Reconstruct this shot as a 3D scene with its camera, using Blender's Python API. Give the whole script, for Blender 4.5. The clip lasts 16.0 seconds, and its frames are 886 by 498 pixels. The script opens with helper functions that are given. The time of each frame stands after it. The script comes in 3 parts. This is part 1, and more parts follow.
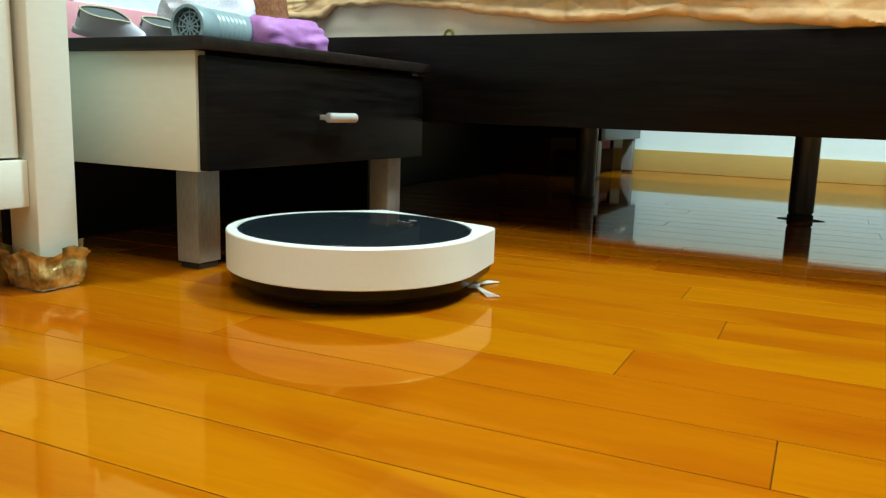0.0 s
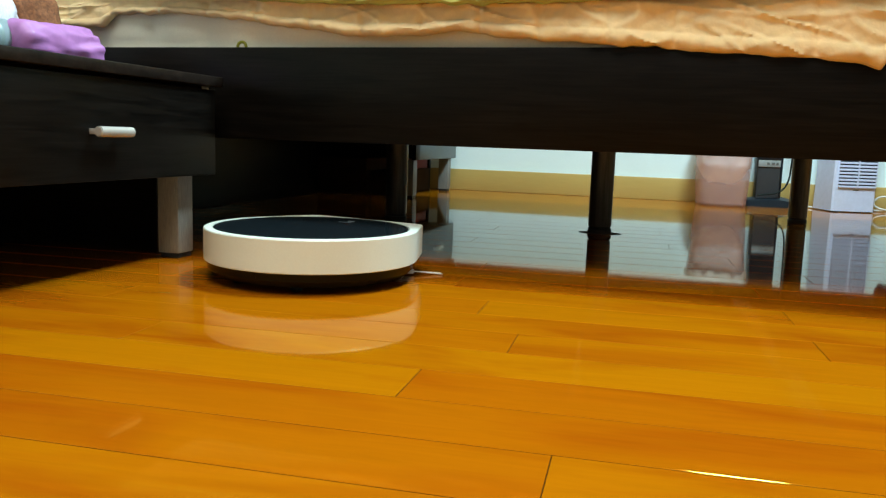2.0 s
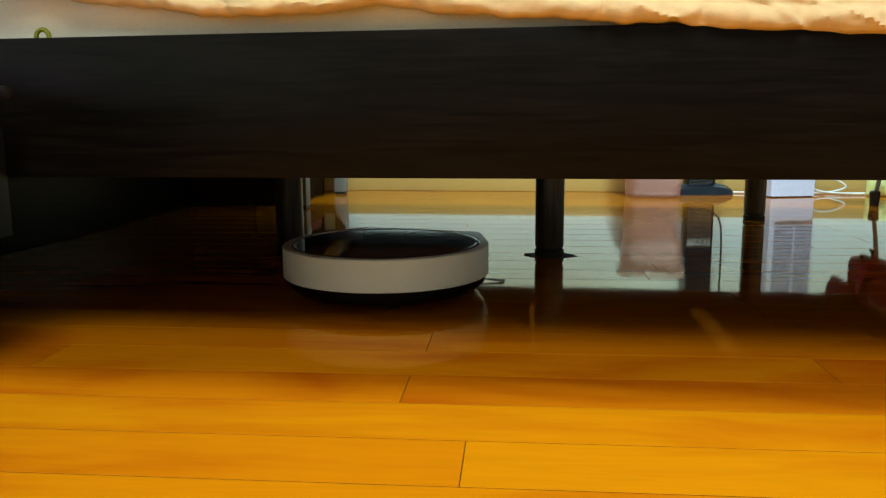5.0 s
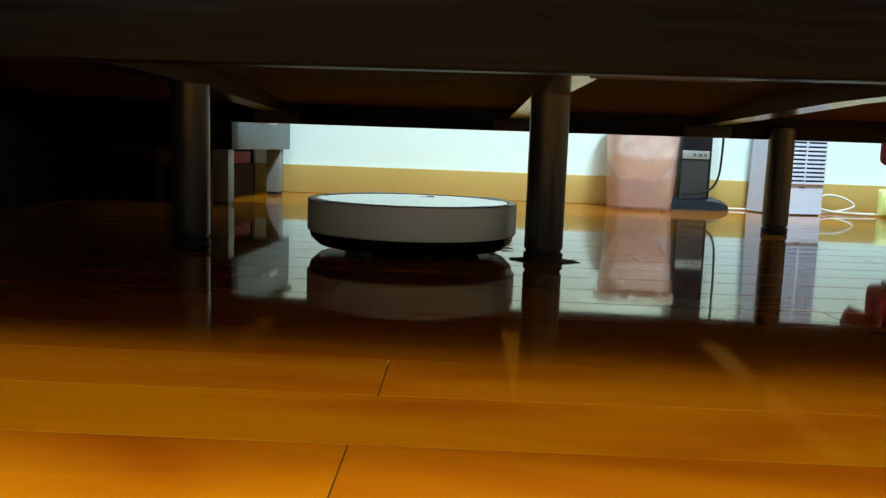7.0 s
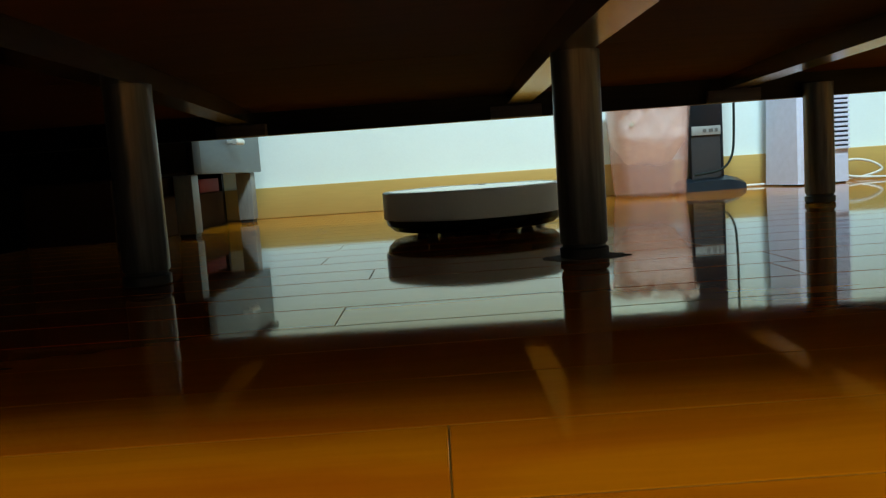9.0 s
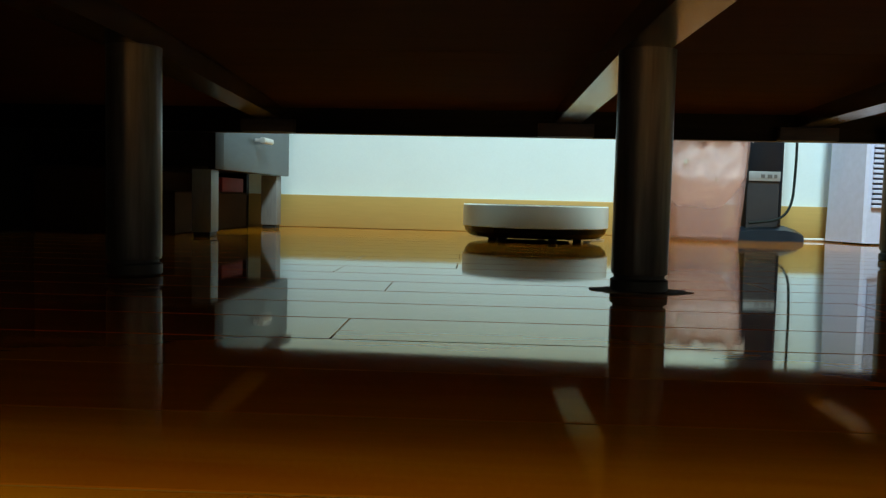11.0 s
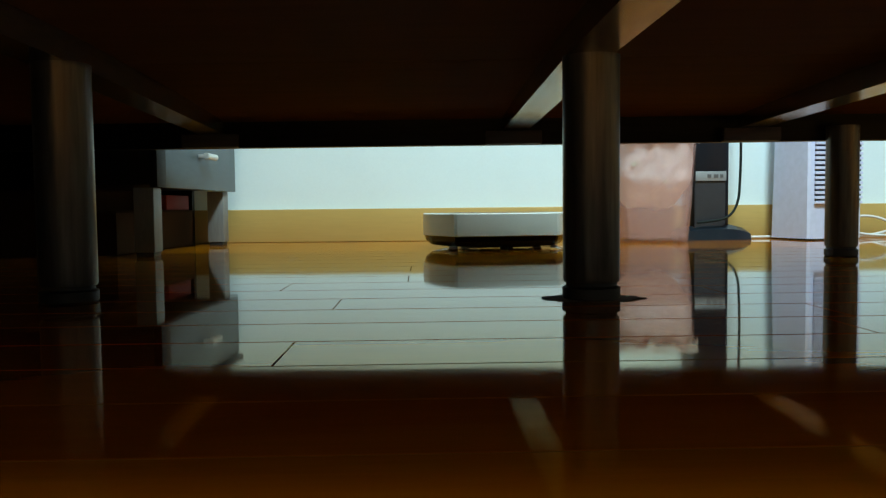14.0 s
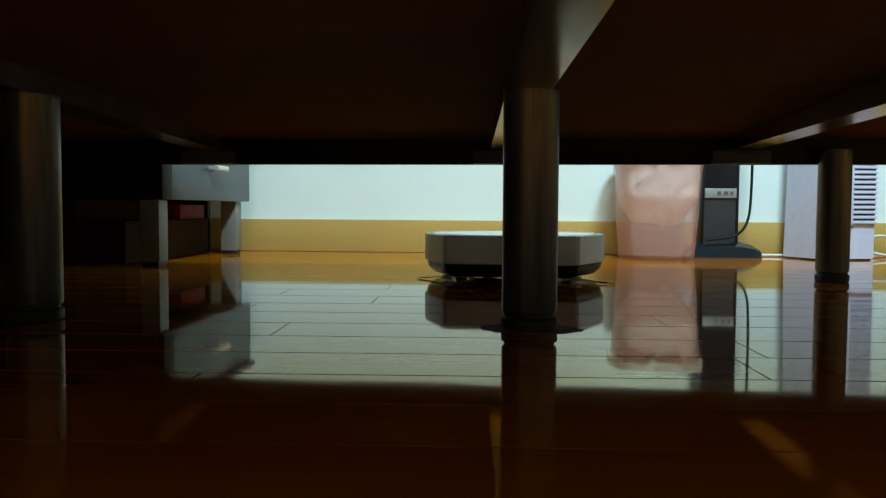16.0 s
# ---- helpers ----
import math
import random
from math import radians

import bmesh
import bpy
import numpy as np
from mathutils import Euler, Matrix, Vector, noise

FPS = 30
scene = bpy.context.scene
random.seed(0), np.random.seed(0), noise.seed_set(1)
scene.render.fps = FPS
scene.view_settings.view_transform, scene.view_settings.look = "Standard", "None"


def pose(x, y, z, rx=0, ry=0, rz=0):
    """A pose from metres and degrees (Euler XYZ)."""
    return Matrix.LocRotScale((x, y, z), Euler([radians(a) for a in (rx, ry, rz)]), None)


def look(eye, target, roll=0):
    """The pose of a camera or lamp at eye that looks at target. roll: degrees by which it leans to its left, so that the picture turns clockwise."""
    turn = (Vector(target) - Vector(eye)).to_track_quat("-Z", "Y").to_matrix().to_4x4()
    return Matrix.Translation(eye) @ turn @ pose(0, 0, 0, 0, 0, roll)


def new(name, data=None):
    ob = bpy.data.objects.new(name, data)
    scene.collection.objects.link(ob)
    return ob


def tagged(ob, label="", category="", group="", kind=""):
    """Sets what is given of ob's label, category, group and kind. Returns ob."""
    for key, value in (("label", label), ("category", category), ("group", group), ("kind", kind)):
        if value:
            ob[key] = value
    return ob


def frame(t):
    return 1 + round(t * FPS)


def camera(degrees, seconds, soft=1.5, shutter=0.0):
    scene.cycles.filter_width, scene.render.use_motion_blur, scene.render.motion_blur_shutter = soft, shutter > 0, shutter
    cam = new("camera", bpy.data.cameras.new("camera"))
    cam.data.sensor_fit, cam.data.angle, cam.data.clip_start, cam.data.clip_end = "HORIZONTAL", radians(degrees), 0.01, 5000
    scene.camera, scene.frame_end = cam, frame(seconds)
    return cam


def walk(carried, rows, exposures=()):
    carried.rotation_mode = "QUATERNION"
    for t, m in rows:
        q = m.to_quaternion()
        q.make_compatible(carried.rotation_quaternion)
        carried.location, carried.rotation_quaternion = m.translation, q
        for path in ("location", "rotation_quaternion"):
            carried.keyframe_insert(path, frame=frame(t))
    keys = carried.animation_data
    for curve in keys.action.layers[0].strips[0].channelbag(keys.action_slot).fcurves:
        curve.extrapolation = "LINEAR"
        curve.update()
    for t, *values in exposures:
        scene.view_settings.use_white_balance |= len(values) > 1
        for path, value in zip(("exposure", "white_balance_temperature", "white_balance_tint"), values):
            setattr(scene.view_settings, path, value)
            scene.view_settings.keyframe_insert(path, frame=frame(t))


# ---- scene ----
cam = camera(58.3, 16.0, soft=1.3)
PATH = [
    (0, (0.453, 0.031, 0.237), (-0.479, 1.767, -0.109), 1.8),
    (0.5, (0.466, 0.05, 0.236), (-0.352, 1.846, -0.086), 2.3),
    (1, (0.476, 0.064, 0.229), (-0.249, 1.902, -0.081), 2.2),
    (1.5, (0.483, 0.076, 0.231), (-0.174, 1.941, -0.071), 2.0),
    (2, (0.484, 0.095, 0.226), (-0.066, 1.998, -0.051), 1.9),
    (2.5, (0.491, 0.113, 0.184), (0.132, 2.06, -0.098), 1.0),
    (3, (0.456, 0.179, 0.16), (0.185, 2.146, -0.076), -0.2),
    (3.5, (0.412, 0.294, 0.198), (0.135, 2.257, -0.065), -0.6),
    (4, (0.373, 0.375, 0.234), (0.13, 2.335, -0.082), -0.6),
    (4.5, (0.338, 0.45, 0.25), (0.144, 2.419, -0.045), -0.3),
    (5, (0.317, 0.515, 0.282), (0.04, 2.468, -0.048), -0.4),
    (7.5, (0.206, 1.004, 0.152), (0.167, 2.988, -0.092), 3.3),
    (8, (0.177, 1.051, 0.154), (0.293, 3.029, -0.116), 2.4),
    (8.5, (0.181, 1.101, 0.14), (0.278, 3.075, -0.171), -1.8),
    (9, (0.181, 1.154, 0.124), (0.085, 3.14, -0.086), -4.0),
    (11.5, (0.169, 1.298, 0.091), (0.013, 3.287, -0.037), 1.7),
    (12, (0.168, 1.302, 0.093), (0.061, 3.295, -0.038), 0.4),
    (12.5, (0.166, 1.304, 0.098), (0.082, 3.298, -0.028), -0.2),
    (13, (0.17, 1.306, 0.096), (0.095, 3.301, -0.019), -0.6),
    (13.5, (0.179, 1.309, 0.096), (0.119, 3.305, -0.014), -0.7),
    (14, (0.176, 1.306, 0.097), (0.123, 3.302, -0.011), -0.6),
    (14.5, (0.181, 1.309, 0.102), (0.121, 3.305, -0.002), -0.6),
    (15, (0.197, 1.309, 0.104), (0.137, 3.306, 0.006), -0.5),
    (15.5, (0.232, 1.305, 0.106), (0.157, 3.301, 0.004), 0.0),
    (16, (0.289, 1.291, 0.127), (0.114, 3.281, 0.023), 0.3),
]
walk(cam, [(t, look(eye, target, roll)) for t, eye, target, roll in PATH], exposures=[(0, -0.02), (2, -0.03), (3, -0.1), (4, -0.08), (4.5, 0.08), (5, 0.18), (7.5, 0.32), (8.2, 0.16), (9, 0.0), (11.5, -0.07), (16, -0.1)])

# ---- light ----
world = bpy.data.worlds.new("world")
scene.world = world
world.use_nodes = True
world.node_tree.nodes["Background"].inputs[0].default_value = (0.75, 0.85, 1.0, 1)
world.node_tree.nodes["Background"].inputs[1].default_value = 0.02
scene.view_settings.exposure = 0.0


def ceiling_lamp(name, x, y, z, size, watts, colour):
    data = bpy.data.lights.new(name, "AREA")
    data.shape, data.size, data.energy, data.color = "DISK", size, watts, colour
    ob = new(name, data)
    ob.matrix_basis = pose(x, y, z)
    return ob


ceiling_lamp("ceiling_lamp", 0.45, -0.02, 2.58, 1.60, 62, (0.97, 1.0, 0.90))
ceiling_lamp("ceiling_lamp", 0.88, 1.80, 2.58, 0.50, 124, (0.64, 0.92, 1.0))


# ---- materials ----
def material(name, colour, rough=0.5, metal=0.0, **more):
    """A node material; more: grain=(scale, stretch, amount), stain, bump, coat, transmission, vary, tint."""
    m = bpy.data.materials.new(name)
    m.use_nodes = True
    nodes, links = m.node_tree.nodes, m.node_tree.links
    b = nodes["Principled BSDF"]
    b.inputs["Roughness"].default_value = rough
    b.inputs["Metallic"].default_value = metal
    b.inputs["Coat Weight"].default_value = more.get("coat", 0)
    b.inputs["Coat Roughness"].default_value = more.get("coat_rough", 0.05)
    b.inputs["Transmission Weight"].default_value = more.get("transmission", 0)
    b.inputs["IOR"].default_value = more.get("ior", 1.5)
    b.inputs["Alpha"].default_value = more.get("alpha", 1.0)
    b.inputs["Specular IOR Level"].default_value = more.get("spec", 0.5)
    b.inputs["Specular Tint"].default_value = more.get("spec_tint", (1, 1, 1, 1))
    b.inputs["Sheen Weight"].default_value = more.get("sheen", 0)
    if "subsurface" in more:
        b.inputs["Subsurface Weight"].default_value = more["subsurface"]
        b.inputs["Subsurface Radius"].default_value = (0.02, 0.012, 0.006)
    coord = nodes.new("ShaderNodeTexCoord")
    scale, stretch, amount = more.get("grain", (60, (1, 1, 1), 0.02))
    mapping = nodes.new("ShaderNodeMapping")
    mapping.inputs["Scale"].default_value = stretch
    links.new(coord.outputs["Object"], mapping.inputs["Vector"])
    info = nodes.new("ShaderNodeObjectInfo")
    if more.get("vary"):
        shift = nodes.new("ShaderNodeVectorMath")
        shift.operation = "MULTIPLY_ADD"
        shift.inputs[1].default_value = (1, 1, 1)
        links.new(mapping.outputs[0], shift.inputs[0])
        span = nodes.new("ShaderNodeMath")
        span.operation = "MULTIPLY"
        span.inputs[1].default_value = 37.0
        links.new(info.outputs["Random"], span.inputs[0])
        links.new(span.outputs[0], shift.inputs[2])
        vector = shift.outputs[0]
    else:
        vector = mapping.outputs[0]
    fine = nodes.new("ShaderNodeTexNoise")
    fine.inputs["Scale"].default_value = scale
    fine.inputs["Detail"].default_value = 6
    fine.inputs["Distortion"].default_value = more.get("twist", 0.3)
    links.new(vector, fine.inputs["Vector"])
    broad = nodes.new("ShaderNodeTexNoise")
    broad.inputs["Scale"].default_value = more.get("stain_scale", 4)
    broad.inputs["Detail"].default_value = 3
    links.new(coord.outputs["Object"], broad.inputs["Vector"])
    dark = [c * (1 - 2 * amount) for c in colour]
    light = [min(1, c * (1 + 2 * amount)) for c in colour]
    if "tint" in more:
        dark = more["tint"]
    ramp = nodes.new("ShaderNodeValToRGB")
    ramp.color_ramp.elements[0].position, ramp.color_ramp.elements[1].position = 0.3, 0.7
    ramp.color_ramp.elements[0].color = (*dark, 1)
    ramp.color_ramp.elements[1].color = (*light, 1)
    links.new(fine.outputs["Fac"], ramp.inputs["Fac"])
    hue = nodes.new("ShaderNodeHueSaturation")
    links.new(ramp.outputs[0], hue.inputs["Color"])
    value = nodes.new("ShaderNodeMapRange")
    stain = more.get("stain", 0.08)
    value.inputs["From Min"].default_value, value.inputs["From Max"].default_value = 0.3, 0.7
    value.inputs["To Min"].default_value, value.inputs["To Max"].default_value = 1 - stain, 1 + stain
    links.new(broad.outputs["Fac"], value.inputs["Value"])
    if more.get("vary"):
        each = nodes.new("ShaderNodeMapRange")
        each.inputs["To Min"].default_value, each.inputs["To Max"].default_value = 1 - more["vary"], 1 + more["vary"]
        links.new(info.outputs["Random"], each.inputs["Value"])
        both = nodes.new("ShaderNodeMath")
        both.operation = "MULTIPLY"
        links.new(value.outputs[0], both.inputs[0])
        links.new(each.outputs[0], both.inputs[1])
        links.new(both.outputs[0], hue.inputs["Value"])
    else:
        links.new(value.outputs[0], hue.inputs["Value"])
    links.new(hue.outputs[0], b.inputs["Base Color"])
    wear = nodes.new("ShaderNodeMapRange")
    wear.inputs["To Min"].default_value = max(0.02, rough * 0.8)
    wear.inputs["To Max"].default_value = min(1, rough * 1.25)
    links.new(broad.outputs["Fac"], wear.inputs["Value"])
    links.new(wear.outputs[0], b.inputs["Roughness"])
    if more.get("bump"):
        bump = nodes.new("ShaderNodeBump")
        bump.inputs["Strength"].default_value = more["bump"]
        bump.inputs["Distance"].default_value = more.get("depth", 0.002)
        links.new(fine.outputs["Fac"], bump.inputs["Height"])
        links.new(bump.outputs[0], b.inputs["Normal"])
    return m


def plank_material():
    """Amber varnish over wood: each board its own hue, long grain, reddish smudges, and a clear gloss that is amber but for grazing light."""
    m = bpy.data.materials.new("varnished_orange_wood")
    m.use_nodes = True
    nodes, links = m.node_tree.nodes, m.node_tree.links
    b = nodes["Principled BSDF"]
    out = nodes["Material Output"]
    b.inputs["Roughness"].default_value = 0.5
    b.inputs["Specular IOR Level"].default_value = 0.0
    coord = nodes.new("ShaderNodeTexCoord")
    info = nodes.new("ShaderNodeObjectInfo")

    def math_node(kind, a, value):
        n = nodes.new("ShaderNodeMath")
        n.operation = kind
        links.new(a, n.inputs[0])
        n.inputs[1].default_value = value
        return n.outputs[0]

    def noise_node(scale, stretch, detail, twist):
        mapping = nodes.new("ShaderNodeMapping")
        mapping.inputs["Scale"].default_value = stretch
        links.new(coord.outputs["Object"], mapping.inputs["Vector"])
        links.new(math_node("MULTIPLY", info.outputs["Random"], 41.0), mapping.inputs["Location"])
        n = nodes.new("ShaderNodeTexNoise")
        n.inputs["Scale"].default_value = scale
        n.inputs["Detail"].default_value = detail
        n.inputs["Distortion"].default_value = twist
        links.new(mapping.outputs[0], n.inputs["Vector"])
        return n.outputs["Fac"]

    def span(a, low, high, to_low, to_high):
        n = nodes.new("ShaderNodeMapRange")
        for key, v in (("From Min", low), ("From Max", high), ("To Min", to_low), ("To Max", to_high)):
            n.inputs[key].default_value = v
        links.new(a, n.inputs["Value"])
        return n.outputs[0]

    def blend(fac, a, c):
        n = nodes.new("ShaderNodeMix")
        n.data_type = "RGBA"
        links.new(fac, n.inputs["Factor"])
        for k, v in ((6, a), (7, c)):
            if isinstance(v, tuple):
                n.inputs[k].default_value = (*v, 1)
            else:
                links.new(v, n.inputs[k])
        return n.outputs[2]

    gold, amber, rust = (0.44, 0.142, 0.0012), (0.40, 0.100, 0.0012), (0.31, 0.055, 0.0012)
    each = blend(span(info.outputs["Random"], 0.25, 1.0, 0.0, 0.9), gold, amber)
    smudge = noise_node(2.6, (1.0, 3.4, 3.4), 4, 0.9)
    tone = blend(span(smudge, 0.46, 0.74, 0.0, 0.85), each, rust)
    grain = noise_node(8.0, (1.0, 11.0, 11.0), 5, 1.2)
    hue = nodes.new("ShaderNodeHueSaturation")
    links.new(tone, hue.inputs["Color"])
    links.new(span(grain, 0.3, 0.7, 0.94, 1.05), hue.inputs["Value"])
    links.new(hue.outputs[0], b.inputs["Base Color"])
    ripple = noise_node(7.0, (1.0, 3.0, 3.0), 2, 0.2)
    bump = nodes.new("ShaderNodeBump")
    bump.inputs["Strength"].default_value = 0.10
    bump.inputs["Distance"].default_value = 0.0006
    links.new(ripple, bump.inputs["Height"])
    gloss = nodes.new("ShaderNodeBsdfGlossy")
    gloss.inputs["Roughness"].default_value = 0.045
    links.new(bump.outputs[0], gloss.inputs["Normal"])
    facing = nodes.new("ShaderNodeLayerWeight")
    facing.inputs["Blend"].default_value = 0.5
    links.new(blend(span(facing.outputs["Facing"], 0.66, 0.90, 0.0, 1.0), (1.0, 0.66, 0.10), (1.0, 1.0, 1.0)), gloss.inputs["Color"])
    fresnel = nodes.new("ShaderNodeFresnel")
    fresnel.inputs["IOR"].default_value = 1.5
    mix = nodes.new("ShaderNodeMixShader")
    links.new(fresnel.outputs[0], mix.inputs[0])
    links.new(b.outputs[0], mix.inputs[1])
    links.new(gloss.outputs[0], mix.inputs[2])
    links.new(mix.outputs[0], out.inputs["Surface"])
    return m


M = {
    "plank": plank_material(),
    "plank_edge": material("worn_plank_edge", (0.27, 0.11, 0.012), 0.7, spec=0.1),
    "subfloor": material("amber_joint", (0.24, 0.11, 0.012), 0.8, spec=0.1),
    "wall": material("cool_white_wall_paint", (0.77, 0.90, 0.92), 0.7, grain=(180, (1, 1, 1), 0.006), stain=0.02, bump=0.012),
    # unseen walls, colour darkened to keep bounce light from under the bed
    "side_wall": material("dimmed_unseen_wall", (0.20, 0.185, 0.165), 0.75, grain=(180, (1, 1, 1), 0.02), stain=0.03, bump=0.05),
    # unseen ceiling, greyed so that less light bounces under the bed
    "ceiling": material("dimmed_ceiling_grey", (0.42, 0.42, 0.42), 0.8, grain=(150, (1, 1, 1), 0.02)),
    "baseboard": material("tan_wood_baseboard", (0.52, 0.35, 0.11), 0.3, grain=(14, (1, 14, 14), 0.015), stain=0.03),
    "wenge": material("dark_wenge_laminate", (0.0052, 0.0042, 0.0034), 0.36, spec=0.13, grain=(7, (1, 1, 20), 0.34), stain=0.12, bump=0.03, twist=1.2),
    "wenge_top": material("dark_wenge_top", (0.014, 0.010, 0.008), 0.40, spec=0.25, grain=(7, (1, 12, 12), 0.3), stain=0.12),
    "cream": material("cream_laminate", (0.70, 0.74, 0.62), 0.35, grain=(30, (1, 1, 4), 0.01), stain=0.04),
    "white_paint": material("ivory_painted_wood", (0.72, 0.735, 0.63), 0.35, grain=(40, (1, 1, 4), 0.01), stain=0.03),
    "steel": material("brushed_steel", (0.33, 0.34, 0.315), 0.40, 0.2, grain=(60, (8, 8, 1), 0.08), stain=0.1),
    "leg_steel": material("bed_leg_grey_metal", (0.105, 0.102, 0.094), 0.32, 0.75, grain=(22, (7, 7, 0.5), 0.14), stain=0.2),
    "beam_steel": material("satin_steel_beam", (0.34, 0.32, 0.27), 0.20, 0.95, grain=(30, (6, 1, 6), 0.1), stain=0.2),
    "chrome": material("satin_chrome", (0.72, 0.71, 0.68), 0.34, 0.55),
    "rubber": material("black_rubber", (0.012, 0.012, 0.012), 0.55),
    "plywood": material("brown_plywood", (0.125, 0.046, 0.011), 0.75, spec=0.05, grain=(6, (1, 9, 9), 0.05), stain=0.12),
    "block": material("dark_stained_block", (0.05, 0.034, 0.024), 0.6, grain=(12, (1, 8, 8), 0.2)),
    "shell": material("white_plastic", (0.76, 0.80, 0.72), 0.32, grain=(400, (1, 1, 1), 0.01), stain=0.02),
    "glossy": material("glossy_black_panel", (0.016, 0.024, 0.029), 0.06, coat=0.6, stain=0.02),
    "base": material("black_plastic", (0.005, 0.005, 0.005), 0.2, stain=0.1, spec=0.15),
    "smoke": material("smoked_window", (0.05, 0.03, 0.015), 0.12),
    "bristle": material("pale_nylon_bristle", (0.7, 0.68, 0.64), 0.5),
    "sheet": material("peach_cotton_sheet", (0.94, 0.72, 0.41), 0.85, grain=(70, (1, 1, 1), 0.03), stain=0.06, stain_scale=9, bump=0.45, depth=0.004, sheen=0.2, subsurface=0.05),
    "ticking": material("ivory_quilted_ticking", (0.93, 0.91, 0.78), 0.8, grain=(300, (1, 1, 1), 0.015), stain=0.04, bump=0.06, depth=0.0008),
    "eyelet": material("olive_green_metal", (0.30, 0.32, 0.03), 0.35, 0.4),
    "grey_plastic": material("blue_grey_plastic", (0.26, 0.36, 0.38), 0.35, stain=0.06),
    "purple": material("purple_nylon", (0.46, 0.19, 0.50), 0.45, grain=(60, (1, 1, 1), 0.06), stain=0.12, stain_scale=20, bump=0.2),
    "shoe": material("white_canvas", (0.72, 0.70, 0.76), 0.8, grain=(500, (1, 1, 1), 0.05), bump=0.2, depth=0.0005),
    "shoe_in": material("grey_lining", (0.10, 0.12, 0.12), 0.9),
    "piping": material("beige_piping", (0.55, 0.50, 0.36), 0.8),
    "plush": material("white_plush", (0.74, 0.74, 0.82), 0.95, grain=(300, (1, 1, 1), 0.06), bump=0.5, sheen=0.3),
    "red": material("red_felt", (0.6, 0.03, 0.03), 0.8),
    "brown": material("brown_fur", (0.22, 0.08, 0.03), 0.9, grain=(200, (1, 1, 1), 0.2), bump=0.5),
    "pink": material("pink_plastic", (0.72, 0.32, 0.36), 0.4),
    "board": material("white_board", (0.74, 0.80, 0.88), 0.35),
    "gold": material("gold_brocade", (0.42, 0.31, 0.11), 0.4, 0.35, grain=(80, (1, 1, 1), 0.3), stain=0.2, stain_scale=40, bump=0.5),
    "bin": material("pink_translucent_plastic", (0.97, 0.62, 0.58), 0.25, alpha=0.27, stain=0.04),
    "bag": material("white_plastic_bag", (0.90, 0.91, 0.92), 0.35, grain=(30, (1, 1, 1), 0.06), bump=0.4, depth=0.004, stain=0.1, stain_scale=18),
    "slate": material("slate_grey_plastic", (0.045, 0.05, 0.058), 0.4, spec=0.3, stain=0.1),
    "navy": material("dark_navy_plastic", (0.008, 0.014, 0.022), 0.3),
    "silver": material("silver_band", (0.33, 0.36, 0.37), 0.4, 0.2),
    "tower": material("lilac_white_plastic", (0.68, 0.73, 0.95), 0.35, stain=0.03),
    # dark colour in place of the shade inside grille and pipe
    "recess_shade": material("painted_recess_shade", (0.05, 0.06, 0.085), 0.6),
    "cable": material("white_cable", (0.70, 0.70, 0.66), 0.45),
    "dark_cable": material("dark_green_cable", (0.008, 0.014, 0.013), 0.6, spec=0.2),
    "packet": material("yellow_green_packet", (0.72, 0.74, 0.28), 0.4, grain=(40, (1, 1, 1), 0.08), stain=0.1, stain_scale=25, bump=0.4, depth=0.002),
    "crimson": material("crimson_velvet", (0.20, 0.006, 0.018), 0.8, grain=(120, (1, 1, 1), 0.15), sheen=0.05, spec=0.1, stain=0.15, bump=0.2),
    "black": material("black_laminate", (0.005, 0.004, 0.004), 0.5, spec=0.15),
    "ink": material("dark_print", (0.12, 0.12, 0.12), 0.5),
    "quilt": material("yellow_green_quilt", (0.55, 0.58, 0.16), 0.85, grain=(500, (1, 1, 1), 0.06), stain=0.1, bump=0.15),
    # near-black brown: the shade under the far nightstand put into the colour
    "carton": material("shade_carton", (0.045, 0.022, 0.009), 0.9, spec=0.05, stain=0.1),
    "felt": material("worn_grey_felt", (0.15, 0.13, 0.11), 0.95, grain=(300, (1, 1, 1), 0.2)),
    "red_box": material("red_card", (0.22, 0.014, 0.01), 0.6),
    # darker copy of the leg steel, with the shade put into the colour
    "shaded_leg": material("shaded_grey_steel", (0.19, 0.187, 0.178), 0.5, grain=(40, (6, 6, 1), 0.05), stain=0.08),
    "bag_print": material("faded_green_print", (0.60, 0.68, 0.58), 0.5),
    "grey_drawer": material("blue_grey_laminate", (0.058, 0.076, 0.086), 0.35, grain=(30, (1, 1, 4), 0.04), stain=0.05),
}


# ---- mesh helpers ----
def box(bm, x0, x1, y0, y1, z0, z1, bevel=0.0, steps=2):
    made = bmesh.ops.create_cube(bm, size=1)["verts"]
    bmesh.ops.scale(bm, vec=(x1 - x0, y1 - y0, z1 - z0), verts=made)
    bmesh.ops.translate(bm, vec=((x0 + x1) / 2, (y0 + y1) / 2, (z0 + z1) / 2), verts=made)
    if bevel:
        edges = list({e for v in made for e in v.link_edges})
        bmesh.ops.bevel(bm, geom=edges, offset=bevel, segments=steps, profile=0.5, affect="EDGES")
    return bm


def rbox(x0, x1, y0, y1, z0, z1, bevel=0.0, steps=2):
    return box(bmesh.new(), x0, x1, y0, y1, z0, z1, bevel, steps)


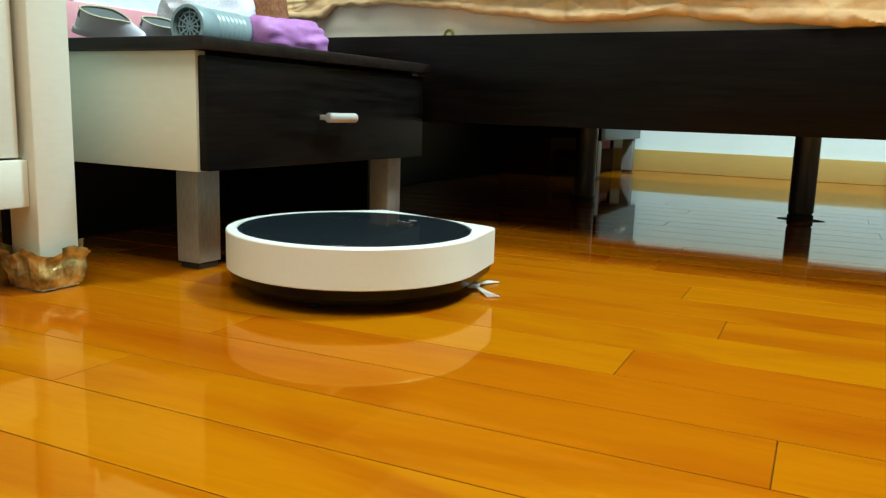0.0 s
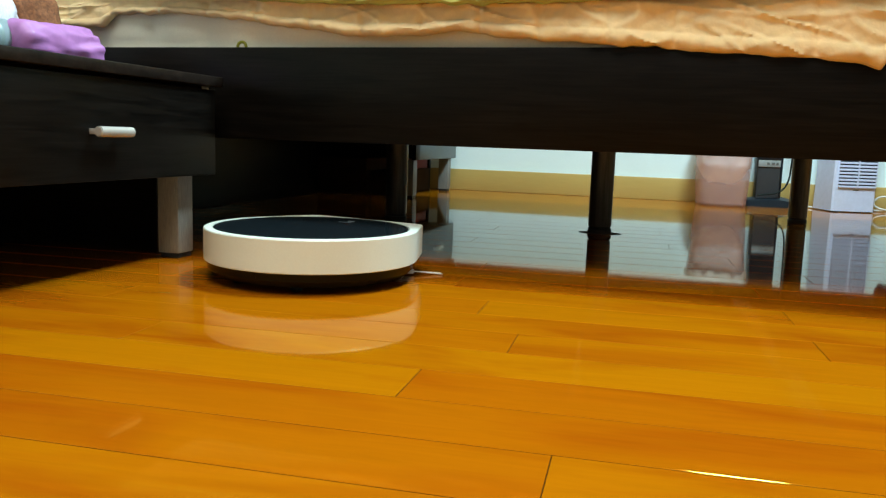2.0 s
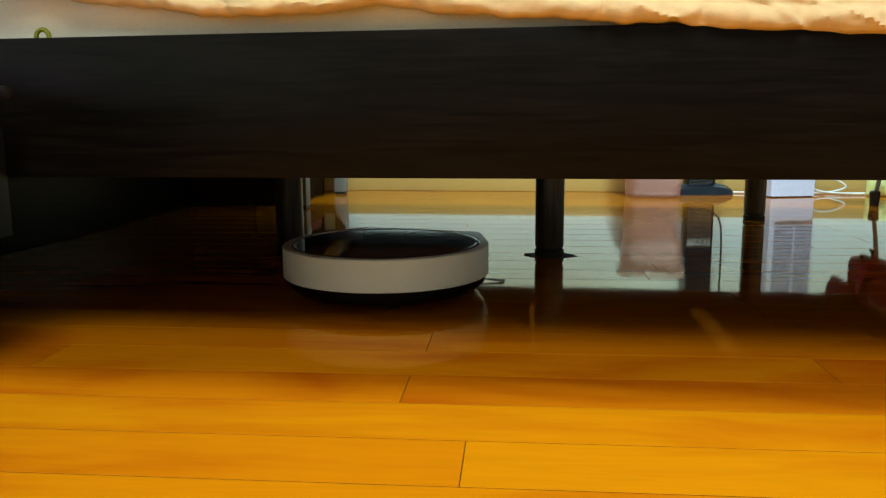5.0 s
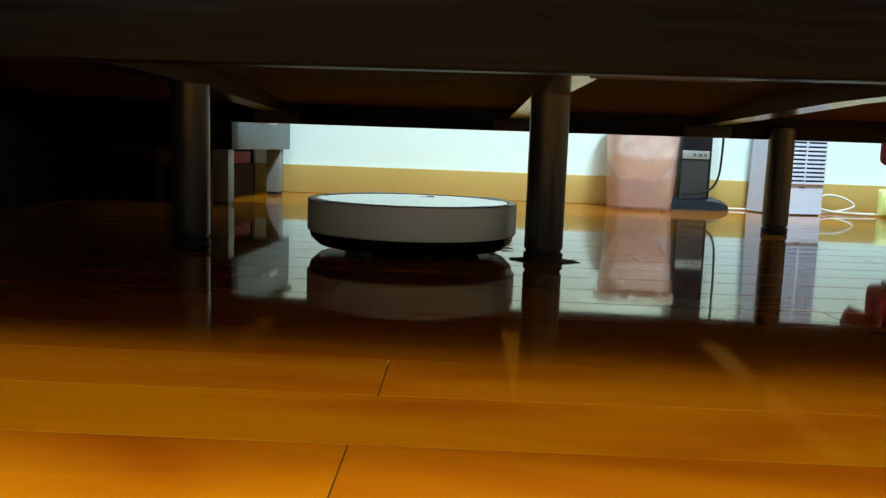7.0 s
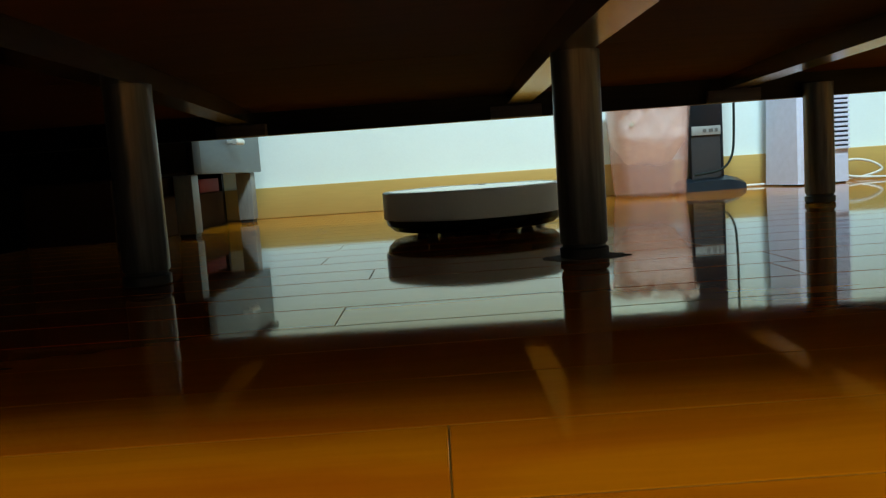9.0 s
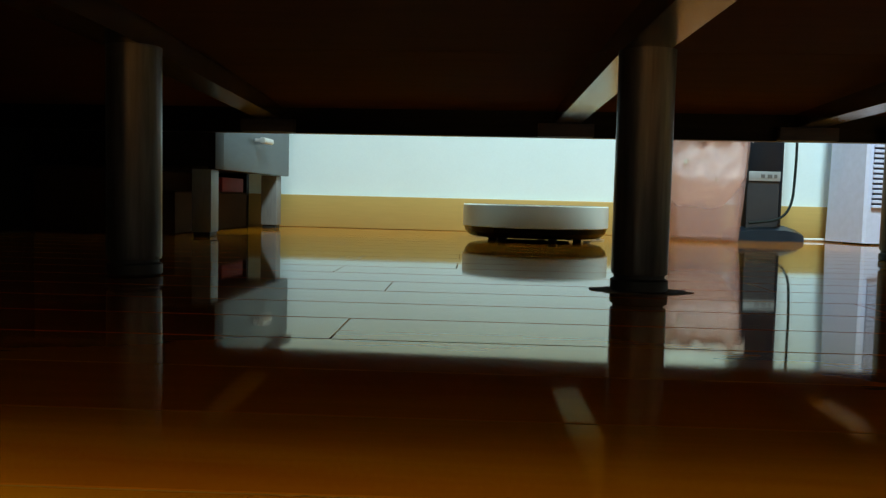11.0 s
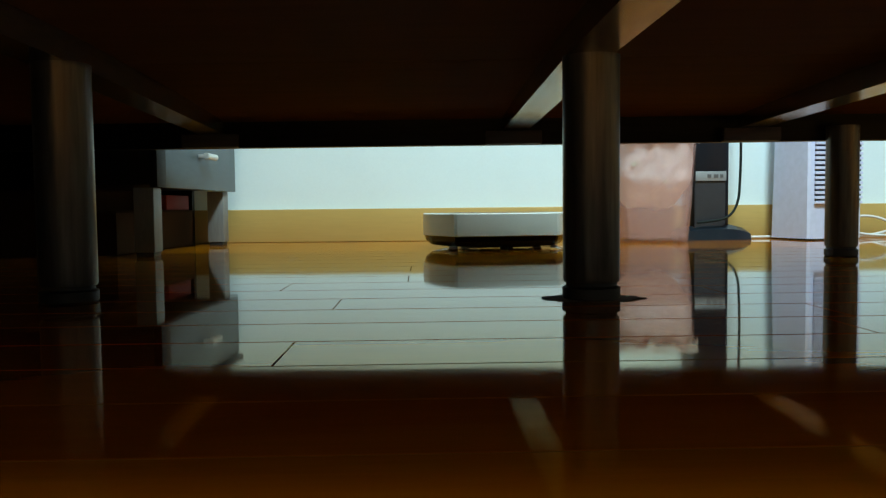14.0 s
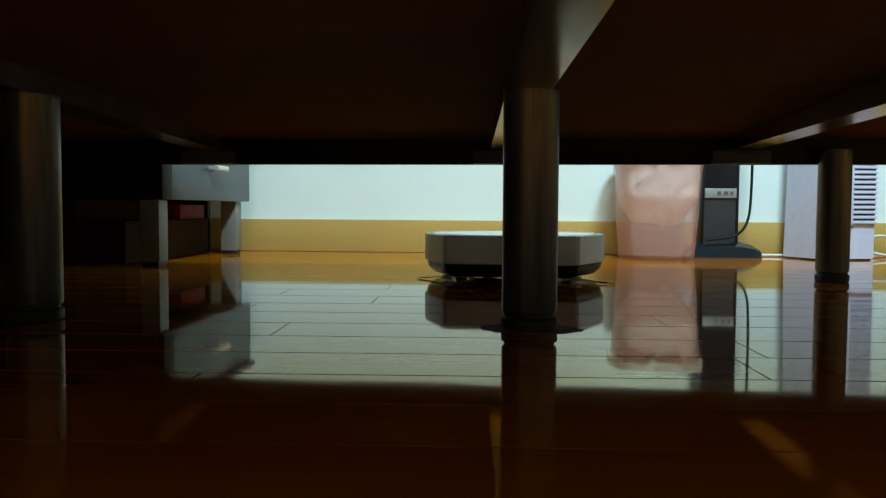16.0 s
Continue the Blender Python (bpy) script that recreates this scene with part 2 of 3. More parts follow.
def lathe(profile, count=40, x=0, y=0, z=0):
    """A turned solid about z from (radius, height) pairs."""
    bm = bmesh.new()
    rings = []
    for r, h in profile:
        rings.append([bm.verts.new((x + r * math.cos(2 * math.pi * k / count), y + r * math.sin(2 * math.pi * k / count), z + h)) for k in range(count)])
    for a, b in zip(rings, rings[1:]):
        for k in range(count):
            bm.faces.new((a[k], a[(k + 1) % count], b[(k + 1) % count], b[k]))
    bm.faces.new(rings[0][::-1])
    bm.faces.new(rings[-1])
    return bm


def loft(rings, cap=True):
    """Skin between closed rings of points of equal count."""
    bm = bmesh.new()
    loops = [[bm.verts.new(p) for p in ring] for ring in rings]
    n = len(loops[0])
    for a, b in zip(loops, loops[1:]):
        for k in range(n):
            bm.faces.new((a[k], a[(k + 1) % n], b[(k + 1) % n], b[k]))
    if cap:
        bm.faces.new(loops[0][::-1])
        bm.faces.new(loops[-1])
    return bm


def tube(points, radius, sides=16):
    """A round cord along a smooth line through the points."""
    pts = [Vector(p) for p in points]
    fine = []
    for i in range(len(pts) - 1):
        p0, p1, p2, p3 = pts[max(i - 1, 0)], pts[i], pts[i + 1], pts[min(i + 2, len(pts) - 1)]
        for k in range(8):
            u = k / 8
            fine.append(0.5 * (2 * p1 + (p2 - p0) * u + (2 * p0 - 5 * p1 + 4 * p2 - p3) * u * u + (3 * p1 - p0 - 3 * p2 + p3) * u ** 3))
    fine.append(pts[-1])
    rings, up = [], Vector((0.1, 0.2, 1))
    for i, p in enumerate(fine):
        d = (fine[min(i + 1, len(fine) - 1)] - fine[max(i - 1, 0)]).normalized()
        side = d.cross(up)
        side = side.normalized() if side.length > 1e-4 else d.orthogonal().normalized()
        up = side.cross(d)
        rings.append([p + radius * (math.cos(2 * math.pi * k / sides) * side + math.sin(2 * math.pi * k / sides) * up) for k in range(sides)])
    return loft(rings)


def mesh_of(bm, name, mat, smooth=True):
    bmesh.ops.recalc_face_normals(bm, faces=bm.faces)
    data = bpy.data.meshes.new(name)
    bm.to_mesh(data)
    bm.free()
    data.materials.append(mat)
    if smooth:
        for p in data.polygons:
            p.use_smooth = True
        data.set_sharp_from_angle(angle=radians(60 if len(data.polygons) > 900 else 24))
    return data


def part(name, bm, mat, parent, label="", smooth=True):
    ob = new(name, mesh_of(bm, name, M[mat], smooth))
    ob.parent = parent
    if label:
        ob["label"] = label
    return ob


def single(name, bm, mat, label, category, kind="", m=None, smooth=True):
    ob = new(name, mesh_of(bm, name, M[mat], smooth))
    if m is not None:
        ob.matrix_basis = m
    return tagged(ob, label, category, kind=kind)


def thing(name, label, category, m=None, group=""):
    ob = new(name)
    ob.empty_display_size = 0.05
    if m is not None:
        ob.matrix_basis = m
    return tagged(ob, label, category, group)


# ---- room ----
X0, X1, Y0, Y1, H = -0.90, 2.50, -1.50, 3.53, 2.62
single("ceiling", rbox(X0 - 0.1, X1 + 0.1, Y0 - 0.1, Y1 + 0.1, H, H + 0.1), "ceiling", "plain unseen ceiling, greyed to cut bounce light", "ceiling", "structure", smooth=False)
single("wall_north", rbox(X0 - 0.1, X1 + 0.1, Y1, Y1 + 0.1, -0.1, H), "wall", "cool white painted wall above a tan baseboard", "wall", "structure", smooth=False)
# unseen walls that close the room, kept dark to limit bounce light
single("wall_south", rbox(X0 - 0.1, X1 + 0.1, Y0 - 0.1, Y0, -0.1, H), "side_wall", "unseen greige wall, darkened to cut bounce light", "wall", "structure", smooth=False)
single("wall_west", rbox(X0 - 0.1, X0, Y0, Y1, -0.1, H), "side_wall", "greige wall behind the headboard, darkened to cut bounce light", "wall", "structure", smooth=False)
single("wall_east", rbox(X1, X1 + 0.1, Y0, Y1, -0.1, H), "side_wall", "unseen greige wall, darkened to cut bounce light", "wall", "structure", smooth=False)
for bounds in ((X0, X1, Y1 - 0.014, Y1), (X0, X0 + 0.014, Y0, Y1 - 0.014), (X1 - 0.014, X1, Y0, Y1 - 0.014), (X0 + 0.014, X1 - 0.014, Y0, Y0 + 0.014)):
    single("baseboard", rbox(*bounds, 0.0, 0.092, 0.003), "baseboard", "tan wooden baseboard along the wall", "baseboard", "structure")


# ---- bed ----
def bed():
    b = thing("bed", "dark wenge platform bed on round metal legs", "bed")
    front, back, head, foot = 1.409, 2.782, -0.83, 1.16
    part("side_rail", rbox(head, foot, front, front + 0.025, 0.212, 0.377, 0.0015), "wenge", b, "dark wood-grain side rail")
    part("side_rail", rbox(head, foot, back - 0.025, back, 0.207, 0.377, 0.0015), "wenge", b, "dark wood-grain side rail")
    part("foot_rail", rbox(foot - 0.025, foot, front + 0.025, back - 0.025, 0.212, 0.377, 0.0015), "wenge", b)
    # headboard extended to the floor and past the rail, unseen, to block light
    part("headboard", rbox(head - 0.03, head, front, 2.888, 0.0, 0.95, 0.004), "wenge", b)
    # slightly crowned plywood deck in two boards
    for y0, z0, y1, z1 in ((front + 0.025, 0.276, 2.292, 0.276), (2.294, 0.276, back - 0.025, 0.254)):
        ring = [(y0, z0), (y1, z1), (y1, z1 + 0.012), (y0, z0 + 0.012)]
        part("deck_board", loft([[(x, y, z) for y, z in ring] for x in (head, foot - 0.025)]), "plywood", b, "brown plywood deck seen from below", smooth=False)
    # cross beams, crowned over the middle legs
    for x, w in ((-0.246, 0.046), (0.304, 0.046), (0.727, 0.046)):
        rings = []
        for y, z in ((front + 0.026, 0.247), (2.115, 0.247), (back - 0.026, 0.231)):
            lean = (2.115 - y) * 0.055
            rings.append([(x + lean - w / 2, y, z), (x + lean + w / 2, y, z), (x + lean + w / 2, y, z + 0.0295), (x + lean - w / 2, y, z + 0.0295)])
        part("cross_beam", loft(rings), "beam_steel", b, "satin steel cross beam", smooth=False)
        part("beam_bracket", rbox(x - 0.087, x + 0.013, back - 0.045, back - 0.0255, 0.2075, 0.2305, 0.001), "block", b)
        part("beam_bracket", rbox(x - 0.01, x + 0.09, front + 0.0255, front + 0.045, 0.2125, 0.2465, 0.001), "block", b)
    for x, y, top, r in ((-0.240, 2.128, 0.2475, 0.029), (0.307, 2.128, 0.2475, 0.029), (0.851, 2.745, 0.2315, 0.0275), (0.918, 1.50, 0.2315, 0.030)):
        leg = part("leg", lathe([(r * 0.97, 0.018), (r, 0.021), (r, top - 0.006), (r * 1.01, top - 0.005), (r * 1.01, top)], 36, x, y), "leg_steel", b, "round brushed metal leg")
        part("foot", lathe([(r * 0.93, 0.0), (r * 1.02, 0.002), (r * 1.02, 0.012), (r * 0.9, 0.014), (r * 0.9, 0.018)], 32, x, y), "rubber", leg, "black rubber foot")
    rings = []
    for z in (0.0002, 0.0007):
        rings.append([(0.307 + (0.036 + 0.012 * noise.noise((3 * math.cos(a), 3 * math.sin(a), 0))) * math.cos(a) * 1.42, 2.128 + 0.034 * math.sin(a), z) for a in (2 * math.pi * k / 48 for k in range(48))])
    single("felt_pad", loft(rings), "felt", "worn grey felt pad under the bed leg", "felt pad")
    return b


bed()


def mattress():
    t = thing("mattress", "ivory quilted mattress in the bed frame", "mattress")
    bm = bmesh.new()
    x0, x1, y0, y1, z0, z1 = -0.80, 1.12, 1.427, 2.750, 0.292, 0.47
    nx, nz = 150, 14
    rows = []
    for j in range(nz + 1):
        z = z0 + (z1 - z0) * j / nz
        row = []
        for i in range(nx + 1):
            x = x0 + (x1 - x0) * i / nx
            puff = 0.010 * abs(math.sin(math.pi * (x + 0.03) / 0.115)) ** 0.5 * abs(math.sin(math.pi * (z - z0) / 0.089)) ** 0.5
            row.append(bm.verts.new((x, y0 - puff + 0.006, z)))
        rows.append(row)
    for a, b in zip(rows, rows[1:]):
        for i in range(nx):
            bm.faces.new((a[i], a[i + 1], b[i + 1], b[i]))
    part("quilted_side", bm, "ticking", t)
    part("core", rbox(x0, x1, y0 + 0.008, y1, z0, z1, 0.03, 3), "ticking", t)
    for x in (-0.295, 0.55):
        ring = bmesh.new()
        for a in range(20):
            th = 2 * math.pi * a / 20
            for c in range(8):
                ph = 2 * math.pi * c / 8
                rr = 0.0085 + 0.0028 * math.cos(ph)
                ring.verts.new((x + rr * math.cos(th), y0 - 0.006 + 0.0028 * math.sin(ph), 0.379 + rr * math.sin(th)))
        ring.verts.ensure_lookup_table()
        for a in range(20):
            for c in range(8):
                q = [ring.verts[i * 8 + j] for i, j in ((a, c), ((a + 1) % 20, c), ((a + 1) % 20, (c + 1) % 8), (a, (c + 1) % 8))]
                ring.faces.new(q)
        part("vent_eyelet", ring, "eyelet", t, "small olive green vent eyelet")


mattress()

HEM = [(-0.80, 0.415), (-0.62, 0.414), (-0.595, 0.417), (-0.55, 0.440), (-0.43, 0.440), (-0.32, 0.430), (-0.19, 0.413), (-0.05, 0.396), (0.04, 0.397), (0.12, 0.405), (0.20, 0.394), (0.28, 0.388), (0.40, 0.380), (0.54, 0.369), (0.65, 0.363), (0.72, 0.356), (0.757, 0.347), (0.768, 0.364), (0.80, 0.352), (0.86, 0.351), (0.90, 0.336), (1.05, 0.33), (1.22, 0.34)]


def hem(x):
    for (a, za), (b, zb) in zip(HEM, HEM[1:]):
        if x <= b:
            u = max(0.0, (x - a) / (b - a))
            u = u * u * (3 - 2 * u)
            return za + (zb - za) * u
    return HEM[-1][1]



def drape(name, mat, label, category, x0, x1, top, y_front, edge, seed, nx=620, nd=44, clear=0.0):
    """A cloth over the mattress whose front edge hangs down to the height edge(x)."""
    bm = bmesh.new()
    cols = []
    flat = 5
    for i in range(nx + 1):
        x = x0 + (x1 - x0) * i / nx
        zb = edge(x)
        col = []
        phase = ((x + 0.011 * noise.noise((x * 6, seed, 0))) / 0.103) % 1.0
        pleat = math.exp(-((phase - 0.5) / 0.06) ** 2)
        for j in range(nd + 1):
            # unseen far overhang, added to keep lamp light off the far nightstand legs
            if j == 0:
                y, z = 2.802 + clear / 4, top - 0.085
            elif j == 1:
                y, z = 2.796 + clear / 4, top - 0.016
            elif j < flat:
                y, z = 2.765 - (2.765 - y_front - 0.045) * (j - 2) / (flat - 2), top
            else:
                u = (j - flat) / (nd - flat)
                z = top - (top - zb) * u
                fall = top - z
                y = y_front + 0.045 * math.exp(-fall / 0.022)
                soft = min(1, fall / 0.03)
                y += soft * (noise.noise((x * 7 + seed, z * 6, 3.1)) * 0.009 + noise.noise((x * 19 + 40 * z, z * 22 + seed, 7.7)) * 0.0055 + noise.noise((x * 48 - 60 * z, z * 55, seed)) * 0.0022)
                ridge = 1 - abs(noise.noise((x * 8 + 17 * z, z * 9 - 3 * x, seed + 20)))
                fold = 1 - abs(noise.noise((x * 5 - 11 * z, z * 16, seed + 31)))
                y -= soft * (0.0060 * ridge ** 14 + 0.0050 * fold ** 18)
                y += soft * 0.0042 * pleat * (0.4 + u)
                line = (u - 0.45 - 0.12 * noise.noise((x * 4, seed, 5))) / 0.03
                y -= soft * 0.0035 * math.exp(-line * line)
                if u > 0.80:
                    v = (u - 0.80) / 0.20
                    y -= (0.007 + 0.006 * noise.noise((x * 16, seed, 1))) * math.sin(v * math.pi) ** 0.8
                    z += 0.004 * noise.noise((x * 40, seed, 2)) * v
                if j == nd:
                    y += 0.007
                y = min(y, (1.4065 if z < 0.380 else 1.4170) - clear)
            col.append(bm.verts.new((x, y, z)))
        cols.append(col)
    for a, b in zip(cols, cols[1:]):
        for j in range(nd):
            bm.faces.new((a[j], a[j + 1], b[j + 1], b[j]))
    ob = single(name, bm, mat, label, category)
    thick = ob.modifiers.new("thickness", "SOLIDIFY")
    thick.thickness, thick.offset = 0.0016, 1
    return ob


drape("bed_sheet", "sheet", "peach cotton sheet with creases hanging over the mattress edge", "bed sheet", -0.78, 1.20, 0.488, 1.405, hem, 2.0)


def quilt_edge(x):
    return 0.4445 + 0.010 * ((x - 0.15) / 0.35) ** 2 + 0.004 * noise.noise((x * 8, 4, 4))


drape("quilt", "quilt", "yellow-green quilt lying over the sheet", "quilt", -0.60, 1.15, 0.508, 1.383, quilt_edge, 11.0, 300, 26, 0.022)


# ---- nightstands ----
def nightstand(label, m, wide, side, drawer_mat, legs, handle_y, gap=0.024, leg_mat="steel", low=0.1475):
    """Front faces +x at x = 0, y from 0 to wide, floor at z = 0."""
    t = thing("nightstand", label, "nightstand", m, "nightstands beside the bed")
    part("side_panel", rbox(-0.43, -0.001, 0.0, 0.018, 0.146, 0.302, 0.001), side, t)
    part("side_panel", rbox(-0.43, -0.001, wide - 0.018, wide, 0.146, 0.302, 0.001), side, t)
    part("carcass", rbox(-0.43, -0.003, 0.0185, wide - 0.0185, 0.146, 0.302, 0.001), "wenge", t)
    if gap > 0.01:
        part("front_frame", rbox(0.0, 0.0155, 0.0, gap - 0.001, 0.141, 0.302, 0.001), "black", t)
    drawer = part("drawer_front", rbox(-0.001, 0.014, gap, wide - 0.003, low, 0.296, 0.0015), drawer_mat, t)
    handle = bmesh.new()
    bmesh.ops.create_cone(handle, cap_ends=True, segments=20, radius1=0.0075, radius2=0.0075, depth=0.072, matrix=Matrix.Translation((0.034, handle_y, 0.219)) @ Matrix.Rotation(radians(90), 4, "X"))
    bmesh.ops.bevel(handle, geom=[e for e in handle.edges if e.calc_face_angle(0) > 1.2], offset=0.0015, segments=2, affect="EDGES")
    for y in (handle_y - 0.026, handle_y + 0.026):
        box(handle, 0.012, 0.032, y - 0.004, y + 0.004, 0.215, 0.223, 0.001)
    part("handle", handle, "chrome", drawer, "satin chrome bar handle")
    part("top", rbox(-0.45, 0.022, -0.012, wide + 0.010, 0.3025, 0.3195, 0.002), "wenge_top", t, "dark wood top slab")
    # added dark panels to the floor, blocking the lit wall beneath the body
    part("back_panel", rbox(-0.428, -0.41, 0.0, wide, 0.0, 0.1455), "wenge", t)
    part("lower_side", rbox(-0.409, -0.10, wide - 0.018, wide, 0.0, 0.1455), "wenge", t)
    for x, y in legs:
        leg = part("leg", rbox(x - 0.042, x, y, y + 0.044, 0.009, min(0.1455, low - 0.0005), 0.002), leg_mat, t, "square grey metal leg")
        part("foot", rbox(x - 0.039, x - 0.003, y + 0.003, y + 0.041, 0.0, 0.0088, 0.001), "rubber", leg, "black plastic foot")
    return t


nightstand("low dark wood nightstand with cream sides and steel legs", pose(-0.325, 0.795, 0), 0.565, "cream", "wenge", ((-0.053, 0.050), (-0.020, 0.497)), 0.272, 0.004)
nightstand("low dark nightstand with a blue-grey drawer beside the wall", pose(-0.455, 2.893, 0), 0.556, "wenge", "grey_drawer", ((0.006, 0.002), (0.006, 0.465)), 0.287, 0.050, "shaded_leg", 0.141)
# dark cartons added to hide the lit wall where only shade should show
def shade_carton(x, y, wide, deep, high, label):
    t = thing("carton", label, "carton", pose(x, y, 0), "cartons under the nightstand")
    part("body", rbox(0.0, wide, 0.0, deep, 0.0, high, 0.002), "carton", t)
    part("flap", rbox(0.0, wide / 2 - 0.001, 0.002, deep - 0.002, high + 0.0005, high + 0.0035, 0.001), "carton", t)
    part("flap", rbox(wide / 2 + 0.001, wide, 0.002, deep - 0.002, high + 0.0005, high + 0.0035, 0.001), "carton", t)


shade_carton(-0.86, 2.92, 0.215, 0.535, 0.138, "added dark carton standing in for the shade under the nightstand")
shade_carton(-0.64, 2.96, 0.085, 0.485, 0.090, "added low dark carton in the shade, under the red box")
single("red_box", rbox(-0.635, -0.562, 3.265, 3.425, 0.0940, 0.1315, 0.002), "red_box", "flat red card box lying on the low carton", "box")


# ---- white dresser by the near nightstand ----
def dresser():
    t = thing("dresser", "ivory painted dresser on wrapped legs", "dresser")
    x0, x1, y0, y1, top = -0.88, -0.428, -0.30, 0.690, 0.86
    for x in (x0, x1 - 0.055):
        for y in (y0, y1 - 0.055):
            part("post", rbox(x, x + 0.055, y, y + 0.055, 0.0, top, 0.003), "white_paint", t)
    for x in (x0 + 0.012, x1 - 0.032):
        part("bottom_rail", rbox(x, x + 0.02, y0 + 0.0555, y1 - 0.0555, 0.105, 0.162, 0.002), "white_paint", t)
        part("panel", rbox(x, x + 0.016, y0 + 0.0555, y1 - 0.063, 0.1645, top - 0.005, 0.002), "white_paint", t)
    for y in (y0 + 0.012, y1 - 0.032):
        part("end_panel", rbox(x0 + 0.0555, x1 - 0.0555, y, y + 0.02, 0.105, top - 0.005, 0.002), "white_paint", t)
    part("floor_panel", rbox(x0 + 0.04, x1 - 0.036, y0 + 0.04, y1 - 0.036, 0.11, 0.125), "white_paint", t)
    part("top", rbox(x0 - 0.01, x1 + 0.015, y0 - 0.015, y1 + 0.015, top + 0.0005, top + 0.025, 0.004), "white_paint", t)
    # gathered brocade sock on the corner leg
    rings = []
    cx, cy = x1 - 0.0275, y1 - 0.0275
    for j in range(13):
        u = j / 12
        ring = []
        for k in range(56):
            a = 2 * math.pi * k / 56
            sq = 0.0285 / max(abs(math.cos(a)), abs(math.sin(a)))
            r = min(sq, 0.036) + 0.004 + 0.007 * math.sin(u * math.pi) + 0.011 * max(0, u - 0.72) / 0.28
            r += (0.0045 * math.sin(11 * a + 2 * math.sin(3 * a)) + 0.003 * math.sin(23 * a)) * u ** 1.2
            r += 0.003 * noise.noise((math.cos(a) * 3, math.sin(a) * 3, u * 5))
            z = 0.004 + 0.047 * u + 0.006 * u * math.sin(5 * a + 1)
            ring.append((cx + r * math.cos(a), cy + r * math.sin(a), z))
        rings.append(ring)
    single("leg_sock", loft(rings, cap=False), "gold", "gathered gold brocade sock on the dresser leg", "leg sock")


dresser()


# ---- things on the near nightstand ----
TOP = 0.3195


def sneaker(m):
    t = thing("sneaker", "white canvas sneaker with beige piping", "shoe", m, "pair of sneakers")
    # local x along the shoe, heel at 0
    def ring(u, z, grow=0.0):
        pts = []
        for k in range(32):
            a = 2 * math.pi * k / 32
            w = 0.032 + 0.008 * u
            pts.append((0.105 + (0.105 + grow) * math.cos(a), (w + grow) * math.sin(a) * (0.85 + 0.15 * math.cos(a)), z))
        return pts
    part("sole", loft([ring(0.5, 0.0, 0.0), ring(0.5, 0.003, 0.003), ring(0.5, 0.017, 0.003), ring(0.5, 0.02, 0.0)]), "shoe", t)
    rings = []
    for j in range(9):
        u = j / 8
        pts = []
        for k in range(32):
            a = 2 * math.pi * k / 32
            x = 0.105 + 0.102 * math.cos(a) * (1 - 0.25 * u) - 0.028 * u
            y = 0.035 * math.sin(a) * (1 - 0.22 * u)
            z = 0.0205 + u * (0.052 - 0.018 * math.cos(a) ** 2 * (1 if math.cos(a) > 0 else -0.3))
            pts.append((x, y, z))
        rings.append(pts)
    part("upper", loft(rings, cap=False), "shoe", t)
    inner = [[(x, y * 0.9, z - 0.004 - 0.02 * d) for x, y, z in rings[-1]] for d in (0, 1)]
    part("lining", loft(inner), "shoe_in", t, "grey lining in the opening")
    part("collar", tube([rings[-1][k] for k in list(range(0, 32, 2)) + [0]], 0.003), "piping", t, "beige piping")
    return t


sneaker(pose(-0.605, 0.828, TOP + 0.0135, 40, 0, 78) @ Matrix.Scale(0.53, 4))
sneaker(pose(-0.610, 0.945, TOP + 0.0130, 38, 0, 80) @ Matrix.Scale(0.50, 4))


def hose():
    t = thing("hose_connector", "blue-grey ribbed plastic hose connector lying on the nightstand", "hose connector", pose(-0.515, 0.965, TOP + 0.0340, 0, 90, 95) @ Matrix.Scale(1.19, 4))
    prof = [(0.0275, 0.0), (0.0285, 0.002), (0.0285, 0.020), (0.027, 0.022), (0.027, 0.034)]
    z = 0.034
    for k in range(7):
        prof += [(0.0255, z + 0.001), (0.0255, z + 0.003), (0.0272, z + 0.005), (0.0272, z + 0.008)]
        z += 0.009
    prof += [(0.0265, z + 0.002), (0.0262, 0.155), (0.025, 0.16)]
    part("pipe", lathe([(0.0235, 0.012), (0.0235, 0.0)] + prof, 40), "grey_plastic", t)
    grille = bmesh.new()
    for r in (0.006, 0.0125, 0.0185):
        for k in range(24):
            a, b = 2 * math.pi * k / 24, 2 * math.pi * (k + 1) / 24
            quad = [grille.verts.new((rr * math.cos(c), rr * math.sin(c), 0.006)) for rr, c in ((r - 0.0009, a), (r + 0.0009, a), (r + 0.0009, b), (r - 0.0009, b))]
            grille.faces.new(quad)
    for k in range(12):
        made = bmesh.ops.create_cube(grille, size=1, matrix=Matrix.Rotation(2 * math.pi * k / 12, 4, "Z") @ Matrix.Translation((0.0125, 0, 0.0065)) @ Matrix.Diagonal((0.022, 0.0017, 0.002, 1)))
    part("grille", grille, "grey_plastic", t, "round spoked grille", smooth=False)
    # dark disc in place of the shaded depth of the pipe
    part("dark_inside", lathe([(0.0232, 0.0095), (0.0232, 0.0115)], 32), "recess_shade", t)


hose()


